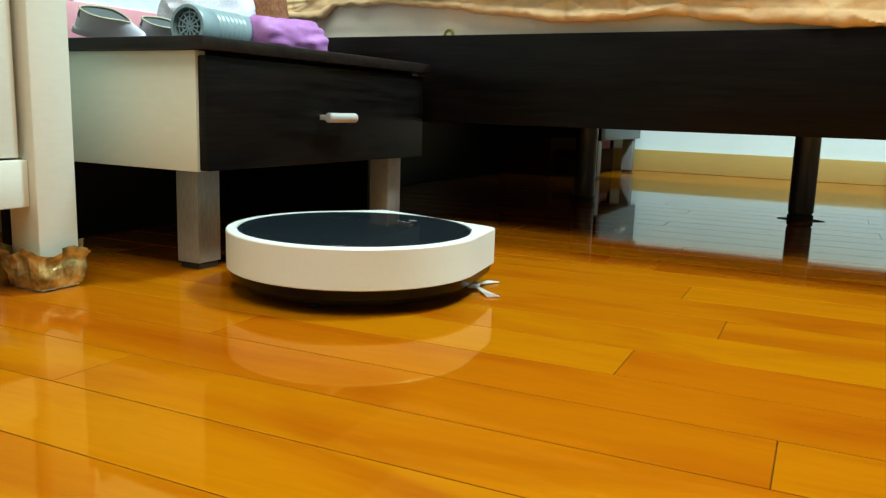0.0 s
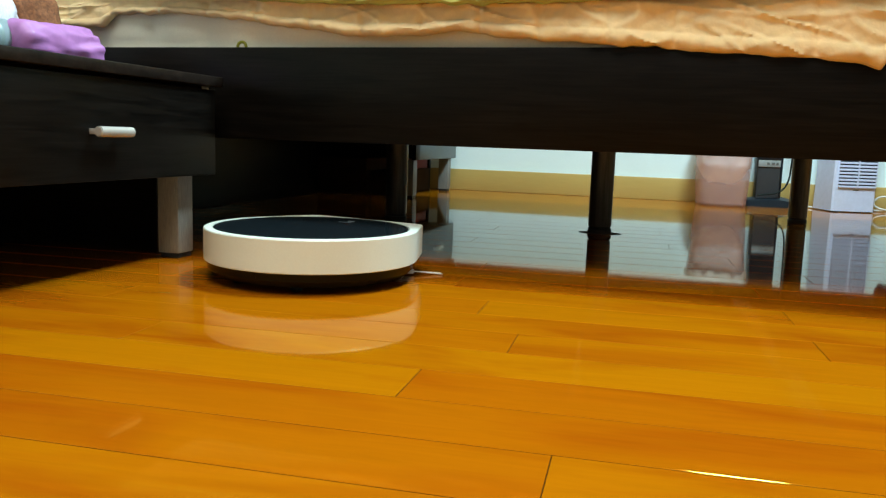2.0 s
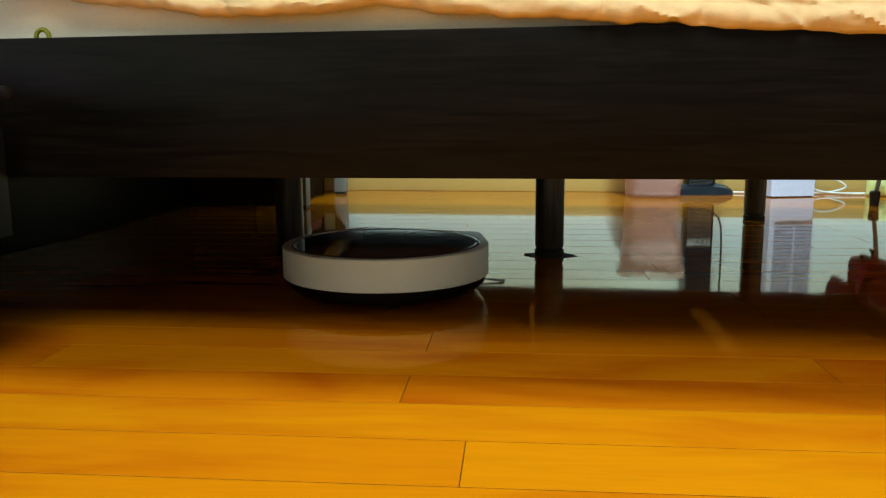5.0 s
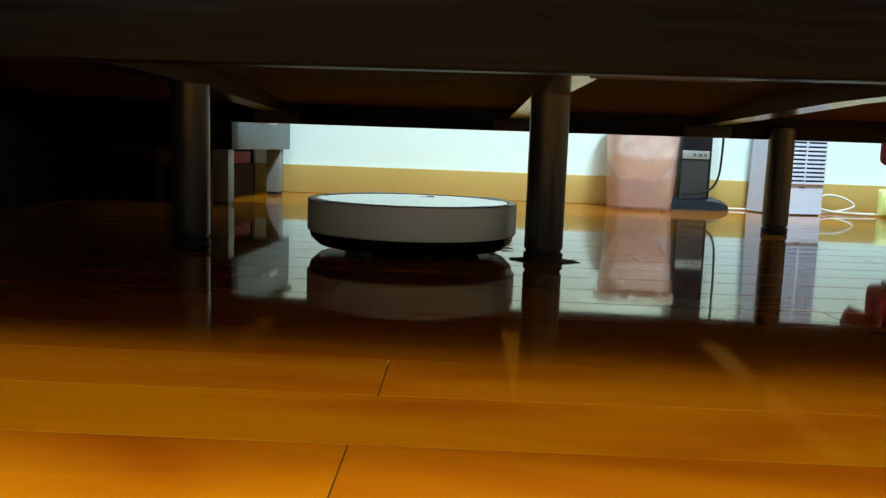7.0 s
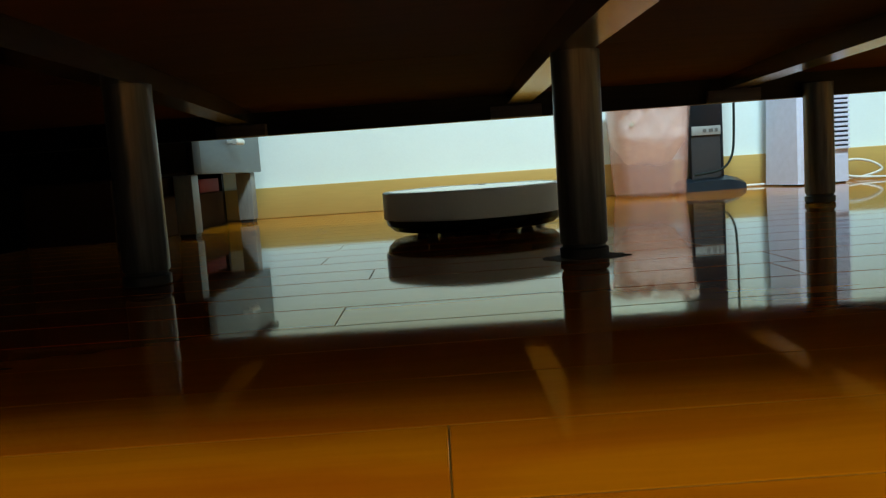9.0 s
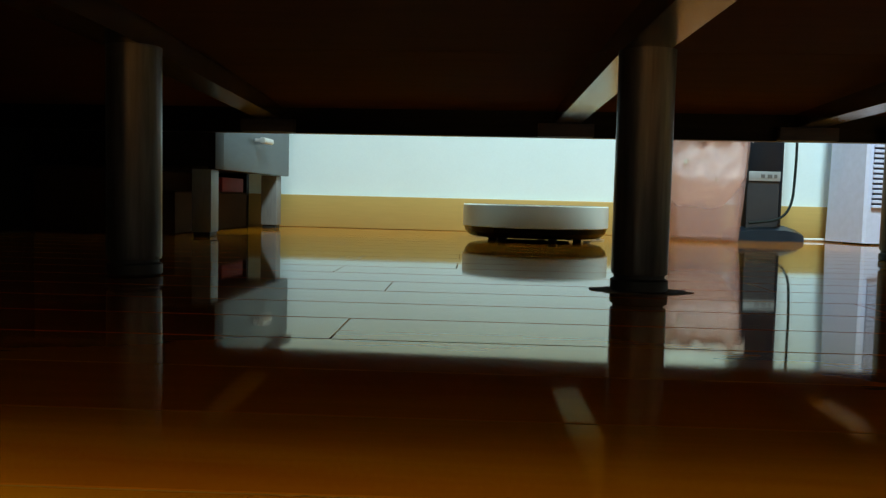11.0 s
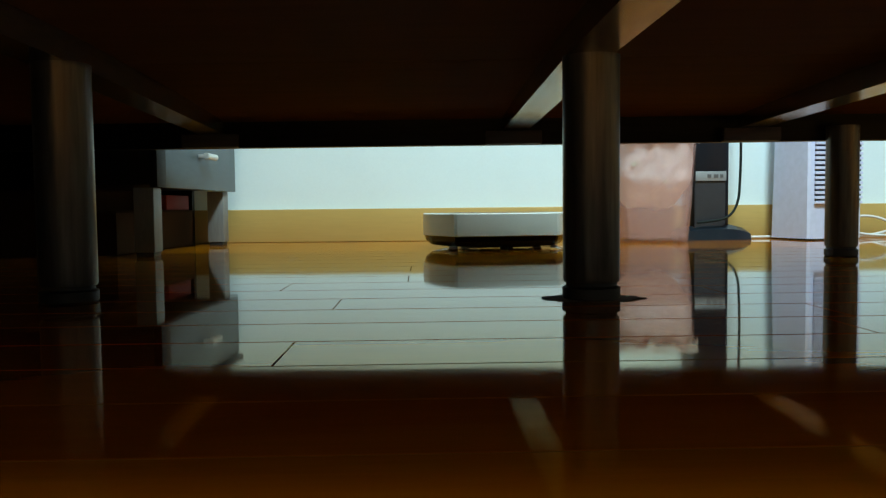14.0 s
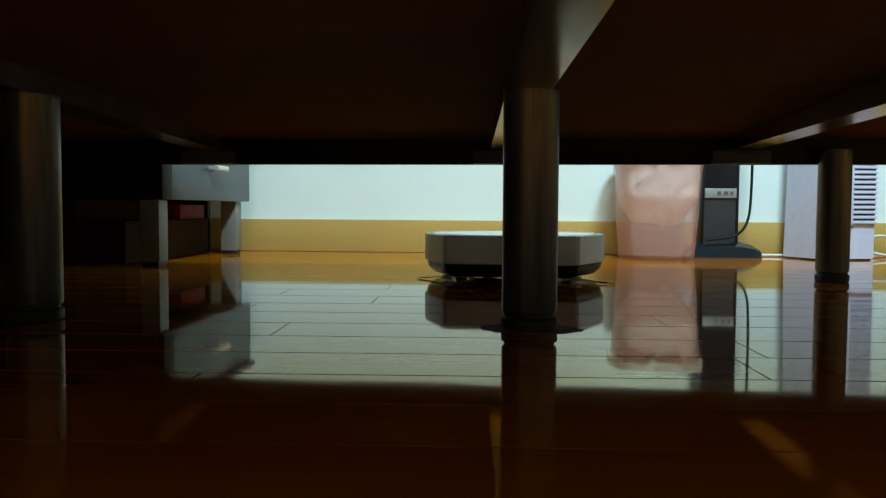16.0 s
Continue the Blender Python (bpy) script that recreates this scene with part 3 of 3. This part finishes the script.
def cloth_roll():
    rings = []
    for j in range(30):
        u = j / 29
        ring = []
        for k in range(48):
            a = 2 * math.pi * k / 48
            r = 0.029 + 0.004 * math.sin(3 * a + 4 * u) * u + 0.0022 * math.sin(9 * a + 6 * u) * u ** 2 + 0.003 * noise.noise((3 * math.cos(a), 3 * math.sin(a), 6 * u))
            if u > 0.9:
                r *= 1 - 0.5 * (u - 0.9) / 0.1
            if u < 0.06:
                r *= 0.6 + 0.4 * u / 0.06
            x = 0.155 * u - (0.02 * (u > 0.97))
            ring.append((x, r * 1.05 * math.cos(a), 0.031 + r * 0.98 * math.sin(a)))
        rings.append(ring)
    single("cloth_roll", loft(rings), "purple", "rolled purple nylon cloth on the nightstand", "cloth", m=pose(-0.50, 1.095, TOP - 0.0005, 0, 0, 86) @ Matrix.Scale(1.12, 4))


cloth_roll()


def lump(name, mat, label, category, centre, size, seed, rough=0.25):
    bm = bmesh.new()
    bmesh.ops.create_icosphere(bm, subdivisions=4, radius=1)
    for v in bm.verts:
        n = noise.noise(v.co * 1.6 + Vector((seed, 0, 0))) * rough + noise.noise(v.co * 4 + Vector((0, seed, 0))) * rough * 0.35
        v.co = Vector((v.co.x * size[0], v.co.y * size[1], max(-0.96, v.co.z) * size[2])) * (1 + n)
    low = min(v.co.z for v in bm.verts)
    bmesh.ops.translate(bm, vec=(0, 0, -low), verts=bm.verts)
    return single(name, bm, mat, label, category, m=pose(*centre))


lump("plush_toy", "plush", "white plush toy lying on the nightstand", "plush toy", (-0.60, 1.10, TOP), (0.06, 0.10, 0.062), 4.0)
lump("felt_ball", "red", "small red felt ball resting on the plush", "ball", (-0.585, 1.075, TOP + 0.095), (0.016, 0.016, 0.012), 9.0, 0.05)
lump("fur_trim", "brown", "brown fur trim beside the plush toy", "fur trim", (-0.62, 1.27, TOP), (0.045, 0.06, 0.062), 12.0, 0.3)


def picture_board():
    t = thing("picture_board", "white board in a pink plastic frame leaning on the wall", "board", pose(-0.835, 0.78, TOP, 0, -4, 0))
    part("board", rbox(0.0, 0.008, 0.225, 0.446, 0.087, 0.34), "board", t)
    part("frame", rbox(-0.002, 0.014, 0.19, 0.476, 0.0, 0.0865, 0.003), "pink", t)
    part("frame", rbox(-0.002, 0.014, 0.19, 0.476, 0.3405, 0.37, 0.003), "pink", t)
    part("frame", rbox(-0.002, 0.014, 0.19, 0.2245, 0.087, 0.34, 0.003), "pink", t)
    part("frame", rbox(-0.002, 0.014, 0.4465, 0.476, 0.087, 0.34, 0.003), "pink", t)


picture_board()


# ---- far side of the bed ----
def waste_bin():
    t = thing("waste_bin", "pink translucent ribbed waste bin with a white bag", "waste bin", pose(0.657, 3.385, 0))
    n = 120
    def ring(r, z, rib=0.0):
        pts = []
        for k in range(n):
            a = 2 * math.pi * k / n
            sq = 1 / (abs(math.cos(a)) ** 5 + abs(math.sin(a)) ** 5) ** 0.2
            rr = r * (0.35 + 0.65 * sq) + (rib if k % 4 < 2 else -rib)
            pts.append((rr * math.cos(a), rr * math.sin(a), z))
        return pts
    rings = [ring(0.088, 0.0), ring(0.0915, 0.006, 0.0013), ring(0.099, 0.10, 0.0013), ring(0.102, 0.14, 0.0001), ring(0.111, 0.262), ring(0.117, 0.266), ring(0.117, 0.272), ring(0.1095, 0.272), ring(0.098, 0.14), ring(0.0885, 0.012), ring(0.076, 0.01)]
    part("tub", loft(rings), "bin", t)
    # crumpled bag that fills the tub down to a third of its height
    bag = []
    for j in range(24):
        u = j / 23
        pts = []
        for k in range(96):
            a = 2 * math.pi * k / 96
            sq = 1 / (abs(math.cos(a)) ** 5 + abs(math.sin(a)) ** 5) ** 0.2
            c = (2.2 * math.cos(a), 2.2 * math.sin(a), 3.2 * u)
            crease = abs(noise.noise(c)) * 1.2 + abs(noise.noise([2.3 * q for q in c])) * 0.4
            r = (0.050 + 0.0455 * min(1, u * 2.6) ** 0.6 + 0.0115 * u) * (0.35 + 0.65 * sq) - 0.006 * crease
            pts.append((r * math.cos(a), r * math.sin(a), 0.090 + 0.178 * u + 0.016 * noise.noise((math.cos(a), math.sin(a), 9)) * (1 - u)))
        bag.append(pts)
    liner = part("bin_liner", loft(bag), "bag", t, "crumpled white plastic bag")
    for x, z, w, h, turn in ((-0.030, 0.215, 0.020, 0.014, 25), (0.012, 0.180, 0.018, 0.012, 20), (0.014, 0.156, 0.007, 0.018, -15), (-0.058, 0.196, 0.014, 0.010, -30)):
        patch = rbox(-w / 2, w / 2, -0.0006, 0.0006, -h / 2, h / 2)
        bmesh.ops.transform(patch, matrix=pose(x, -0.0965, z, 0, turn, 0), verts=patch.verts)
        part("print", patch, "bag_print", liner, "faded green print", smooth=False)
    # bag turned out over the rim, with a ragged hem
    hem = []
    for j in range(7):
        u = j / 6
        pts = []
        for k in range(120):
            a = 2 * math.pi * k / 120
            sq = 1 / (abs(math.cos(a)) ** 5 + abs(math.sin(a)) ** 5) ** 0.2
            ragged = 0.020 + 0.022 * noise.noise((3.1 * math.cos(a), 3.1 * math.sin(a), 2)) + 0.012 * noise.noise((9 * math.cos(a), 9 * math.sin(a), 5))
            r = 0.1185 * (0.35 + 0.65 * sq) - 0.006 * u * 0.5 + 0.003 * noise.noise((6 * math.cos(a), 6 * math.sin(a), 3 * u))
            pts.append((r * math.cos(a), r * math.sin(a), 0.2745 - max(0.008, ragged) * u))
        hem.append(pts)
    part("bag_hem", loft(hem, cap=False), "bag", t, "turned-out hem of the white bag")


waste_bin()


def upright_fan():
    t = thing("floor_appliance", "slate grey upright appliance with a silver band on a dark foot", "appliance", pose(0.842, 3.462, 0, 0, 0, 4))
    part("body", rbox(-0.058, 0.028, -0.03, 0.035, 0.028, 0.50, 0.006), "slate", t)
    part("window", rbox(-0.056, 0.026, -0.0335, -0.0302, 0.183, 0.48, 0.001), "navy", t, "dark glossy window")
    part("band", rbox(-0.056, 0.026, -0.0345, -0.0302, 0.156, 0.181, 0.0008), "silver", t, "silver band with small print")
    for k, w in enumerate((0.010, 0.012, 0.008)):
        x = -0.025 + 0.017 * k
        part("print", rbox(x, x + w, -0.0358, -0.0346, 0.164, 0.173), "ink", t, smooth=False)
    part("side_rim", rbox(0.0282, 0.036, -0.026, 0.03, 0.03, 0.50, 0.003), "navy", t)
    foot = []
    for x, h, w in ((-0.10, 0.014, 0.03), (-0.085, 0.022, 0.045), (-0.03, 0.028, 0.052), (0.04, 0.028, 0.05), (0.075, 0.022, 0.042), (0.096, 0.014, 0.03), (0.102, 0.006, 0.02)):
        h *= 1.45
        foot.append([(x, -w, 0.0), (x, w * 0.9, 0.0), (x, w * 0.8, h * 0.8), (x, w * 0.3, h), (x, -w * 0.4, h), (x, -w * 0.9, h * 0.7)])
    part("foot", loft(foot), "navy", t)
    part("cable", tube([(-0.055, -0.046, 0.046), (-0.02, -0.047, 0.050), (0.015, -0.046, 0.056), (0.042, -0.04, 0.074), (0.058, -0.034, 0.105), (0.064, -0.03, 0.15), (0.066, -0.03, 0.25), (0.062, -0.03, 0.42), (0.045, -0.02, 0.48), (0.030, -0.015, 0.47)], 0.0034), "dark_cable", t, "dark power cable")


upright_fan()


def tower_fan():
    t = thing("tower_fan", "white plastic tower fan with horizontal grille slats", "fan", pose(1.074, 3.348, 0, 0, 0, 14))
    w, d = 0.128, 0.125
    def ring(z, s):
        return [(-0.028, 0.004, z), (-0.021, 0, z), (w - 0.004, 0, z), (w, 0.004, z), (w - 0.008 * s, d, z), (-0.022 * (1.0 - 0.6 * z / 0.5) - 0.022, d, z)]
    part("body", loft([ring(0.004, 1), ring(0.5, 1)]), "tower", t)
    part("foot", rbox(0.0, w - 0.005, 0.008, d - 0.01, 0.0, 0.004), "rubber", t)
    # dark sheet on the solid body paints the shade between the slats
    part("grille_back", rbox(-0.010, w - 0.004, -0.0015, -0.0005, 0.094, 0.46), "recess_shade", t, "dark sheet standing in for the shade behind the slats", smooth=False)
    data = None
    for k in range(28):
        z = 0.096 + 0.0125 * k
        if data is None:
            first = part("slat", rbox(-0.012, w - 0.002, -0.007, -0.0016, -0.0036, 0.0036, 0.0008, 1), "tower", t)
            data, first.location = first.data, (0, 0, z)
        else:
            ob = new("slat", data)
            ob.parent, ob.location = t, (0, 0, z)
    part("centre_bar", rbox(0.054, 0.060, -0.0085, -0.0072, 0.09, 0.46, 0.0007), "tower", t)
    part("logo_bar", rbox(0.045, 0.065, -0.0012, -0.0004, 0.082, 0.085), "ink", t, smooth=False)


tower_fan()

for pts, label in (
    ([(1.22, 3.47, 0.004), (1.27, 3.455, 0.010), (1.32, 3.45, 0.028), (1.29, 3.46, 0.052), (1.24, 3.47, 0.058), (1.215, 3.47, 0.035), (1.24, 3.46, 0.012), (1.34, 3.44, 0.006), (1.45, 3.46, 0.005)], "white looped power cable on the floor"),
    ([(0.93, 3.485, 0.004), (1.0, 3.48, 0.005), (1.06, 3.49, 0.004)], "white power cable along the baseboard"),
    ([(1.20, 3.49, 0.004), (1.36, 3.47, 0.005), (1.50, 3.485, 0.004), (1.70, 3.48, 0.004)], "white power cable along the baseboard"),
):
    single("power_cable", tube(pts, 0.0035), "cable", label, "cable")


def packet():
    bm = bmesh.new()
    bmesh.ops.create_grid(bm, x_segments=16, y_segments=14, size=0.5)
    geo = bmesh.ops.extrude_face_region(bm, geom=list(bm.faces))
    for v in geo["geom"]:
        if isinstance(v, bmesh.types.BMVert):
            v.co.z += 1
    for v in bm.verts:
        swell = max(0.0, (1 - (2 * v.co.x) ** 2)) ** 0.5 * max(0.0, (1 - (2 * v.co.y) ** 2)) ** 0.5
        v.co = Vector((v.co.x * 0.105, (v.co.z - 0.5) * (0.004 + 0.05 * swell) + 0.004 * noise.noise(v.co * 4), (v.co.y + 0.5) * 0.085))
    single("snack_packet", bm, "packet", "yellow-green plastic packet standing on the floor", "packet", m=pose(1.43, 3.415, 0.0, -6, 0, -8))
    single("paper_stack", rbox(1.49, 1.58, 3.39, 3.48, 0.0, 0.03, 0.002), "board", "small stack of white paper on the floor", "paper")


packet()


def red_stool():
    t = thing("red_chair", "crimson velvet chair seat on thin steel legs with black tips", "chair")
    rings = []
    for j in range(15):
        u = j / 14
        pts = []
        for k in range(64):
            a = 2 * math.pi * k / 64
            sq = 1 / (abs(math.cos(a)) ** 4 + abs(math.sin(a)) ** 4) ** 0.25
            bulge = 0.86 + 0.14 * math.sin(math.pi * min(1, u * 1.1))
            sag = 0.018 * math.sin(3 * a + 0.6) * (1 - u) + 0.012 * noise.noise((2 * math.cos(a), 2 * math.sin(a), 3 * u))
            pts.append((1.455 + 0.225 * bulge * sq * math.cos(a), 2.98 + 0.17 * bulge * sq * math.sin(a), 0.212 + 0.13 * u + sag))
        rings.append(pts)
    part("seat", loft(rings), "crimson", t)
    part("side_cushion", rbox(1.230, 1.322, 3.01, 3.13, 0.157, 0.30, 0.020, 4), "crimson", t)
    lobe = []
    for k in range(9):
        u = k / 8
        swell = math.sin(math.pi * (0.12 + 0.76 * u)) ** 0.5
        lobe.append([(1.193 + 0.040 * swell * math.cos(a), 3.06 + 0.062 * swell * math.sin(a), 0.226 + 0.11 * u + 0.010 * math.cos(a + 0.5) * (1 - u)) for a in (2 * math.pi * q / 28 for q in range(28))])
    part("corner_cushion", loft(lobe), "crimson", t, "small drooping velvet corner")
    part("backrest", rbox(1.64, 1.70, 2.82, 3.14, 0.30, 0.75, 0.025, 4), "crimson", t)
    for x, y, dx, dy in ((1.292, 3.115, 0.022, -0.01), (1.345, 2.82, 0.012, 0.012), (1.70, 3.16, -0.035, -0.02), (1.70, 2.80, -0.035, 0.02)):
        leg = part("leg", tube([(x, y, 0.02), (x + dx / 2, y + dy / 2, 0.11), (x + dx, y + dy, 0.215)], 0.0065, 16), "steel", t, "thin steel leg")
        part("tip", lathe([(0.012, 0.0), (0.013, 0.003), (0.0155, 0.042), (0.012, 0.046)], 20, x, y), "rubber", leg, "black rubber tip")
    for x, y in ((1.250, 3.05), (1.31, 3.14), (1.36, 2.83)):
        part("glide", lathe([(0.012, 0.0), (0.013, 0.004), (0.005, 0.012), (0.004, 0.045)], 16, x, y, 0.142), "rubber", t, "small black knob under the seat")


red_stool()


def black_box():
    t = thing("speaker_box", "low black laminate box standing under the red chair", "box", pose(1.392, 3.135, 0, 0, 0, -29))
    part("body", rbox(0.0, 0.21, 0.012, 0.20, 0.006, 0.205, 0.003), "black", t)
    part("front", rbox(0.004, 0.206, 0.0, 0.0115, 0.01, 0.201, 0.002), "black", t)
    for x in (0.01, 0.18):
        for y in (0.02, 0.17):
            part("foot", rbox(x, x + 0.02, y, y + 0.02, 0.0, 0.0058), "rubber", t)


black_box()


# ---- robot vacuum cleaner ----
def robot_ring(z, size=1.0, round_to=0.0, n=144):
    """Outline of the D-shaped body at a height: round behind, flat in front (+y), with angled shoulders."""
    pts = []
    corner, tangent = math.atan2(0.150, 0.108), math.radians(24.9)
    angles = [2 * math.pi * k / n for k in range(n)]
    for a in angles:
        up = a if a <= math.pi / 2 or a > math.pi else math.pi - a
        if up > math.pi:
            r = 0.16
        elif up >= corner:
            r = 0.150 / math.sin(up)
        elif up > tangent:
            c0, c1 = Vector((0.108, 0.150)), Vector((0.16 * math.cos(tangent), 0.16 * math.sin(tangent)))
            e, d = c1 - c0, Vector((math.cos(up), math.sin(up)))
            r = (c0.x * e.y - c0.y * e.x) / (d.x * e.y - d.y * e.x)
        else:
            r = 0.16
        r = min(r, 0.1815)
        r = (r * (1 - round_to) + 0.148 * round_to) * 1.04
        pts.append((size * r * math.cos(a), size * r * math.sin(a), z))
    return pts


def robot():
    t = thing("robot_vacuum", "white robot vacuum cleaner with a glossy black top, flat in front", "robot vacuum")
    part("shell", loft([robot_ring(0.0310, 0.985), robot_ring(0.0325, 1.0), robot_ring(0.0785, 1.0), robot_ring(0.080, 0.994), robot_ring(0.0805, 0.985), robot_ring(0.0805, 1.0, 1.0), robot_ring(0.0775, 1.0, 1.0)]), "shell", t, "white plastic shell")
    part("top_panel", lathe([(0.1520, 0.0777), (0.1520, 0.0798), (0.1505, 0.0805), (0.1475, 0.0808), (0.1455, 0.0802), (0.02, 0.0802)], 120), "glossy", t, "glossy black round top panel", smooth=False)
    part("base", loft([robot_ring(0.0085, 0.86), robot_ring(0.010, 0.90), robot_ring(0.020, 0.965), robot_ring(0.0309, 0.982)]), "base", t, "black plastic underside")
    part("power_button", lathe([(0.006, 0.0803), (0.006, 0.0806), (0.005, 0.0808)], 24, 0.0, 0.105), "ink", t)
    for k in range(3):
        part("print", rbox(-0.012 + 0.009 * k, -0.006 + 0.009 * k, 0.085, 0.089, 0.0803, 0.0806), "ink", t, smooth=False)
    for x in (-0.098, 0.098):
        wheel = bmesh.new()
        bmesh.ops.create_cone(wheel, cap_ends=True, segments=32, radius1=0.030, radius2=0.030, depth=0.018, matrix=Matrix.Translation((x, 0.0, 0.030)) @ Matrix.Rotation(radians(90), 4, "Y"))
        part("drive_wheel", wheel, "rubber", t, "black rubber drive wheel")
    for x, y in ((0.0, 0.115), (-0.055, -0.108), (0.055, -0.108)):
        part("caster", lathe([(0.007, 0.0), (0.009, 0.002), (0.011, 0.0085), (0.014, 0.012)], 20, x, y), "rubber", t)
    roller = bmesh.new()
    bmesh.ops.create_cone(roller, cap_ends=True, segments=20, radius1=0.012, radius2=0.012, depth=0.15, matrix=Matrix.Translation((0, 0.045, 0.0135)) @ Matrix.Rotation(radians(90), 4, "Y"))
    part("roller_brush", roller, "base", t)
    part("dust_door", rbox(0.06, 0.118, -0.002, 0.002, 0.012, 0.02), "smoke", t)
    brushes = []
    for x in (0.112, -0.112):
        bm = lathe([(0.009, 0.003), (0.009, 0.009), (0.004, 0.010)], 16)
        for k in range(3):
            turn = Matrix.Rotation(2 * math.pi * k / 3, 4, "Z")
            for s in range(5):
                off = (s - 2) * 0.0009
                line = [(0.006, off, 0.006), (0.03, off * 2, 0.004), (0.056, off * 4.5, 0.0018)]
                rings = []
                for px, py, pz in line:
                    rings.append([turn @ Vector((px, py + 0.0007 * math.cos(c), pz + 0.0007 * math.sin(c))) for c in (0, 1.57, 3.14, 4.71)])
                for a, b in zip(rings, rings[1:]):
                    va, vb = [bm.verts.new(p) for p in a], [bm.verts.new(p) for p in b]
                    for c in range(4):
                        bm.faces.new((va[c], va[(c + 1) % 4], vb[(c + 1) % 4], vb[c]))
        brush = part("side_brush", bm, "bristle", t, "three-armed pale side brush")
        brush.location = (x, 0.112, 0.0)
        brushes.append(brush)
    return t, brushes


ROBOT, BRUSHES = robot()


# ---- floor boards ----
single("floor_base", rbox(X0 - 0.1, X1 + 0.1, Y0 - 0.1, Y1 + 0.1, -0.10, -0.0045), "subfloor", "dark screed under the boards", "floor", "structure", smooth=False)
FLOOR = tagged(new("floor"), "glossy orange varnished wooden plank floor", "floor", kind="structure")
FLOOR.matrix_basis = pose(0.25, 1.174, 0, 0, 0, 3.0)
PITCH, LENGTH = 0.0887, 0.905
JOINT = {0: 0.414, 1: -0.142, -1: -0.143, 2: 0.259, 4: 0.321, 6: 0.245, 8: 0.164, 10: 0.162, 14: 0.055, 15: 0.480, 17: 0.048, 18: 0.455, 19: -0.042, 20: 0.101, 21: -0.05, 3: -0.084, 5: 0.657, 7: 0.644, 9: 0.62, 11: 0.72, 12: -0.30, 13: 0.60, 16: -0.40}
boards = {}


def board(length):
    key = round(length, 3)
    if key not in boards:
        c, w = 0.0008, PITCH - 0.0009
        bm = bmesh.new()
        low = [bm.verts.new(p) for p in ((0.0004, 0, -0.004), (length - 0.0004, 0, -0.004), (length - 0.0004, w, -0.004), (0.0004, w, -0.004))]
        mid = [bm.verts.new(p) for p in ((0.0004, 0, -0.0003), (length - 0.0004, 0, -0.0003), (length - 0.0004, w, -0.0003), (0.0004, w, -0.0003))]
        top = [bm.verts.new(p) for p in ((c, c, 0), (length - c, c, 0), (length - c, w - c, 0), (c, w - c, 0))]
        for a, b in ((low, mid), (mid, top)):
            for k in range(4):
                bm.faces.new((a[k], a[(k + 1) % 4], b[(k + 1) % 4], b[k]))
        bm.faces.new(top)
        boards[key] = mesh_of(bm, "floor_plank", M["plank"], smooth=False)
        boards[key].materials.append(M["plank_edge"])
        for face in list(boards[key].polygons)[:4]:
            face.material_index = 1
    return boards[key]


chance = random.Random(5)
for row in range(-25, 35):
    y = (row - 7) * PITCH
    start = JOINT.get(row, chance.uniform(-0.45, 0.45)) - 0.25 + (row - 6.5) * PITCH * 0.0524
    mid = (y + PITCH / 2) * 0.0524
    x0, x1 = X0 - 0.25 + mid - 0.03, X1 - 0.25 + mid + 0.03
    x = start - LENGTH * math.ceil((start - x0) / LENGTH)
    while x < x1:
        a, b = max(x, x0), min(x + LENGTH, x1)
        if b - a > 0.01:
            ob = new("floor_plank", board(b - a))
            ob.parent, ob.location = FLOOR, (a, y, 0)
        x += LENGTH


# ---- what moves ----
def motions():
    track = [
        (0.0, -0.141, 0.892, 15), (0.5, -0.124, 0.981, 14), (1.0, -0.107, 1.066, 13), (1.5, -0.083, 1.149, 12.4), (2.0, -0.062, 1.238, 12),
        (2.5, -0.045, 1.322, 12), (3.0, -0.029, 1.43, 12), (3.5, -0.004, 1.494, 12), (4.0, 0.012, 1.589, 12), (4.5, 0.032, 1.671, 11.5),
        (5.0, 0.046, 1.768, 11), (6.25, 0.079, 2.024, 10.5), (7.5, 0.113, 2.308, 10), (8.0, 0.127, 2.414, 10), (8.5, 0.148, 2.524, 10),
        (9.0, 0.171, 2.633, 10), (10.0, 0.206, 2.875, 10), (11.0, 0.229, 3.137, 10), (11.5, 0.233, 3.192, 10), (12.0, 0.234, 3.202, 10),
        (12.4, 0.234, 3.202, 12), (12.6, 0.233, 3.202, 35), (12.8, 0.233, 3.202, 72), (13.0, 0.234, 3.205, 112), (13.2, 0.239, 3.207, 145),
        (13.5, 0.244, 3.196, 166), (14.0, 0.248, 3.157, 172), (14.5, 0.263, 3.071, 174), (15.0, 0.274, 2.975, 176), (15.5, 0.285, 2.878, 179),
        (16.0, 0.291, 2.785, 182),
    ]
    walk(ROBOT, [(t, pose(x, y, 0, 0, 0, -h)) for t, x, y, h in track])
    for brush, way, begin in ((BRUSHES[0], 1, -20), (BRUSHES[1], -1, 30)):
        x, y, z = brush.location
        walk(brush, [(k * 0.5, pose(x, y, z, 0, 0, begin + way * 75 * k)) for k in range(33)])


motions()
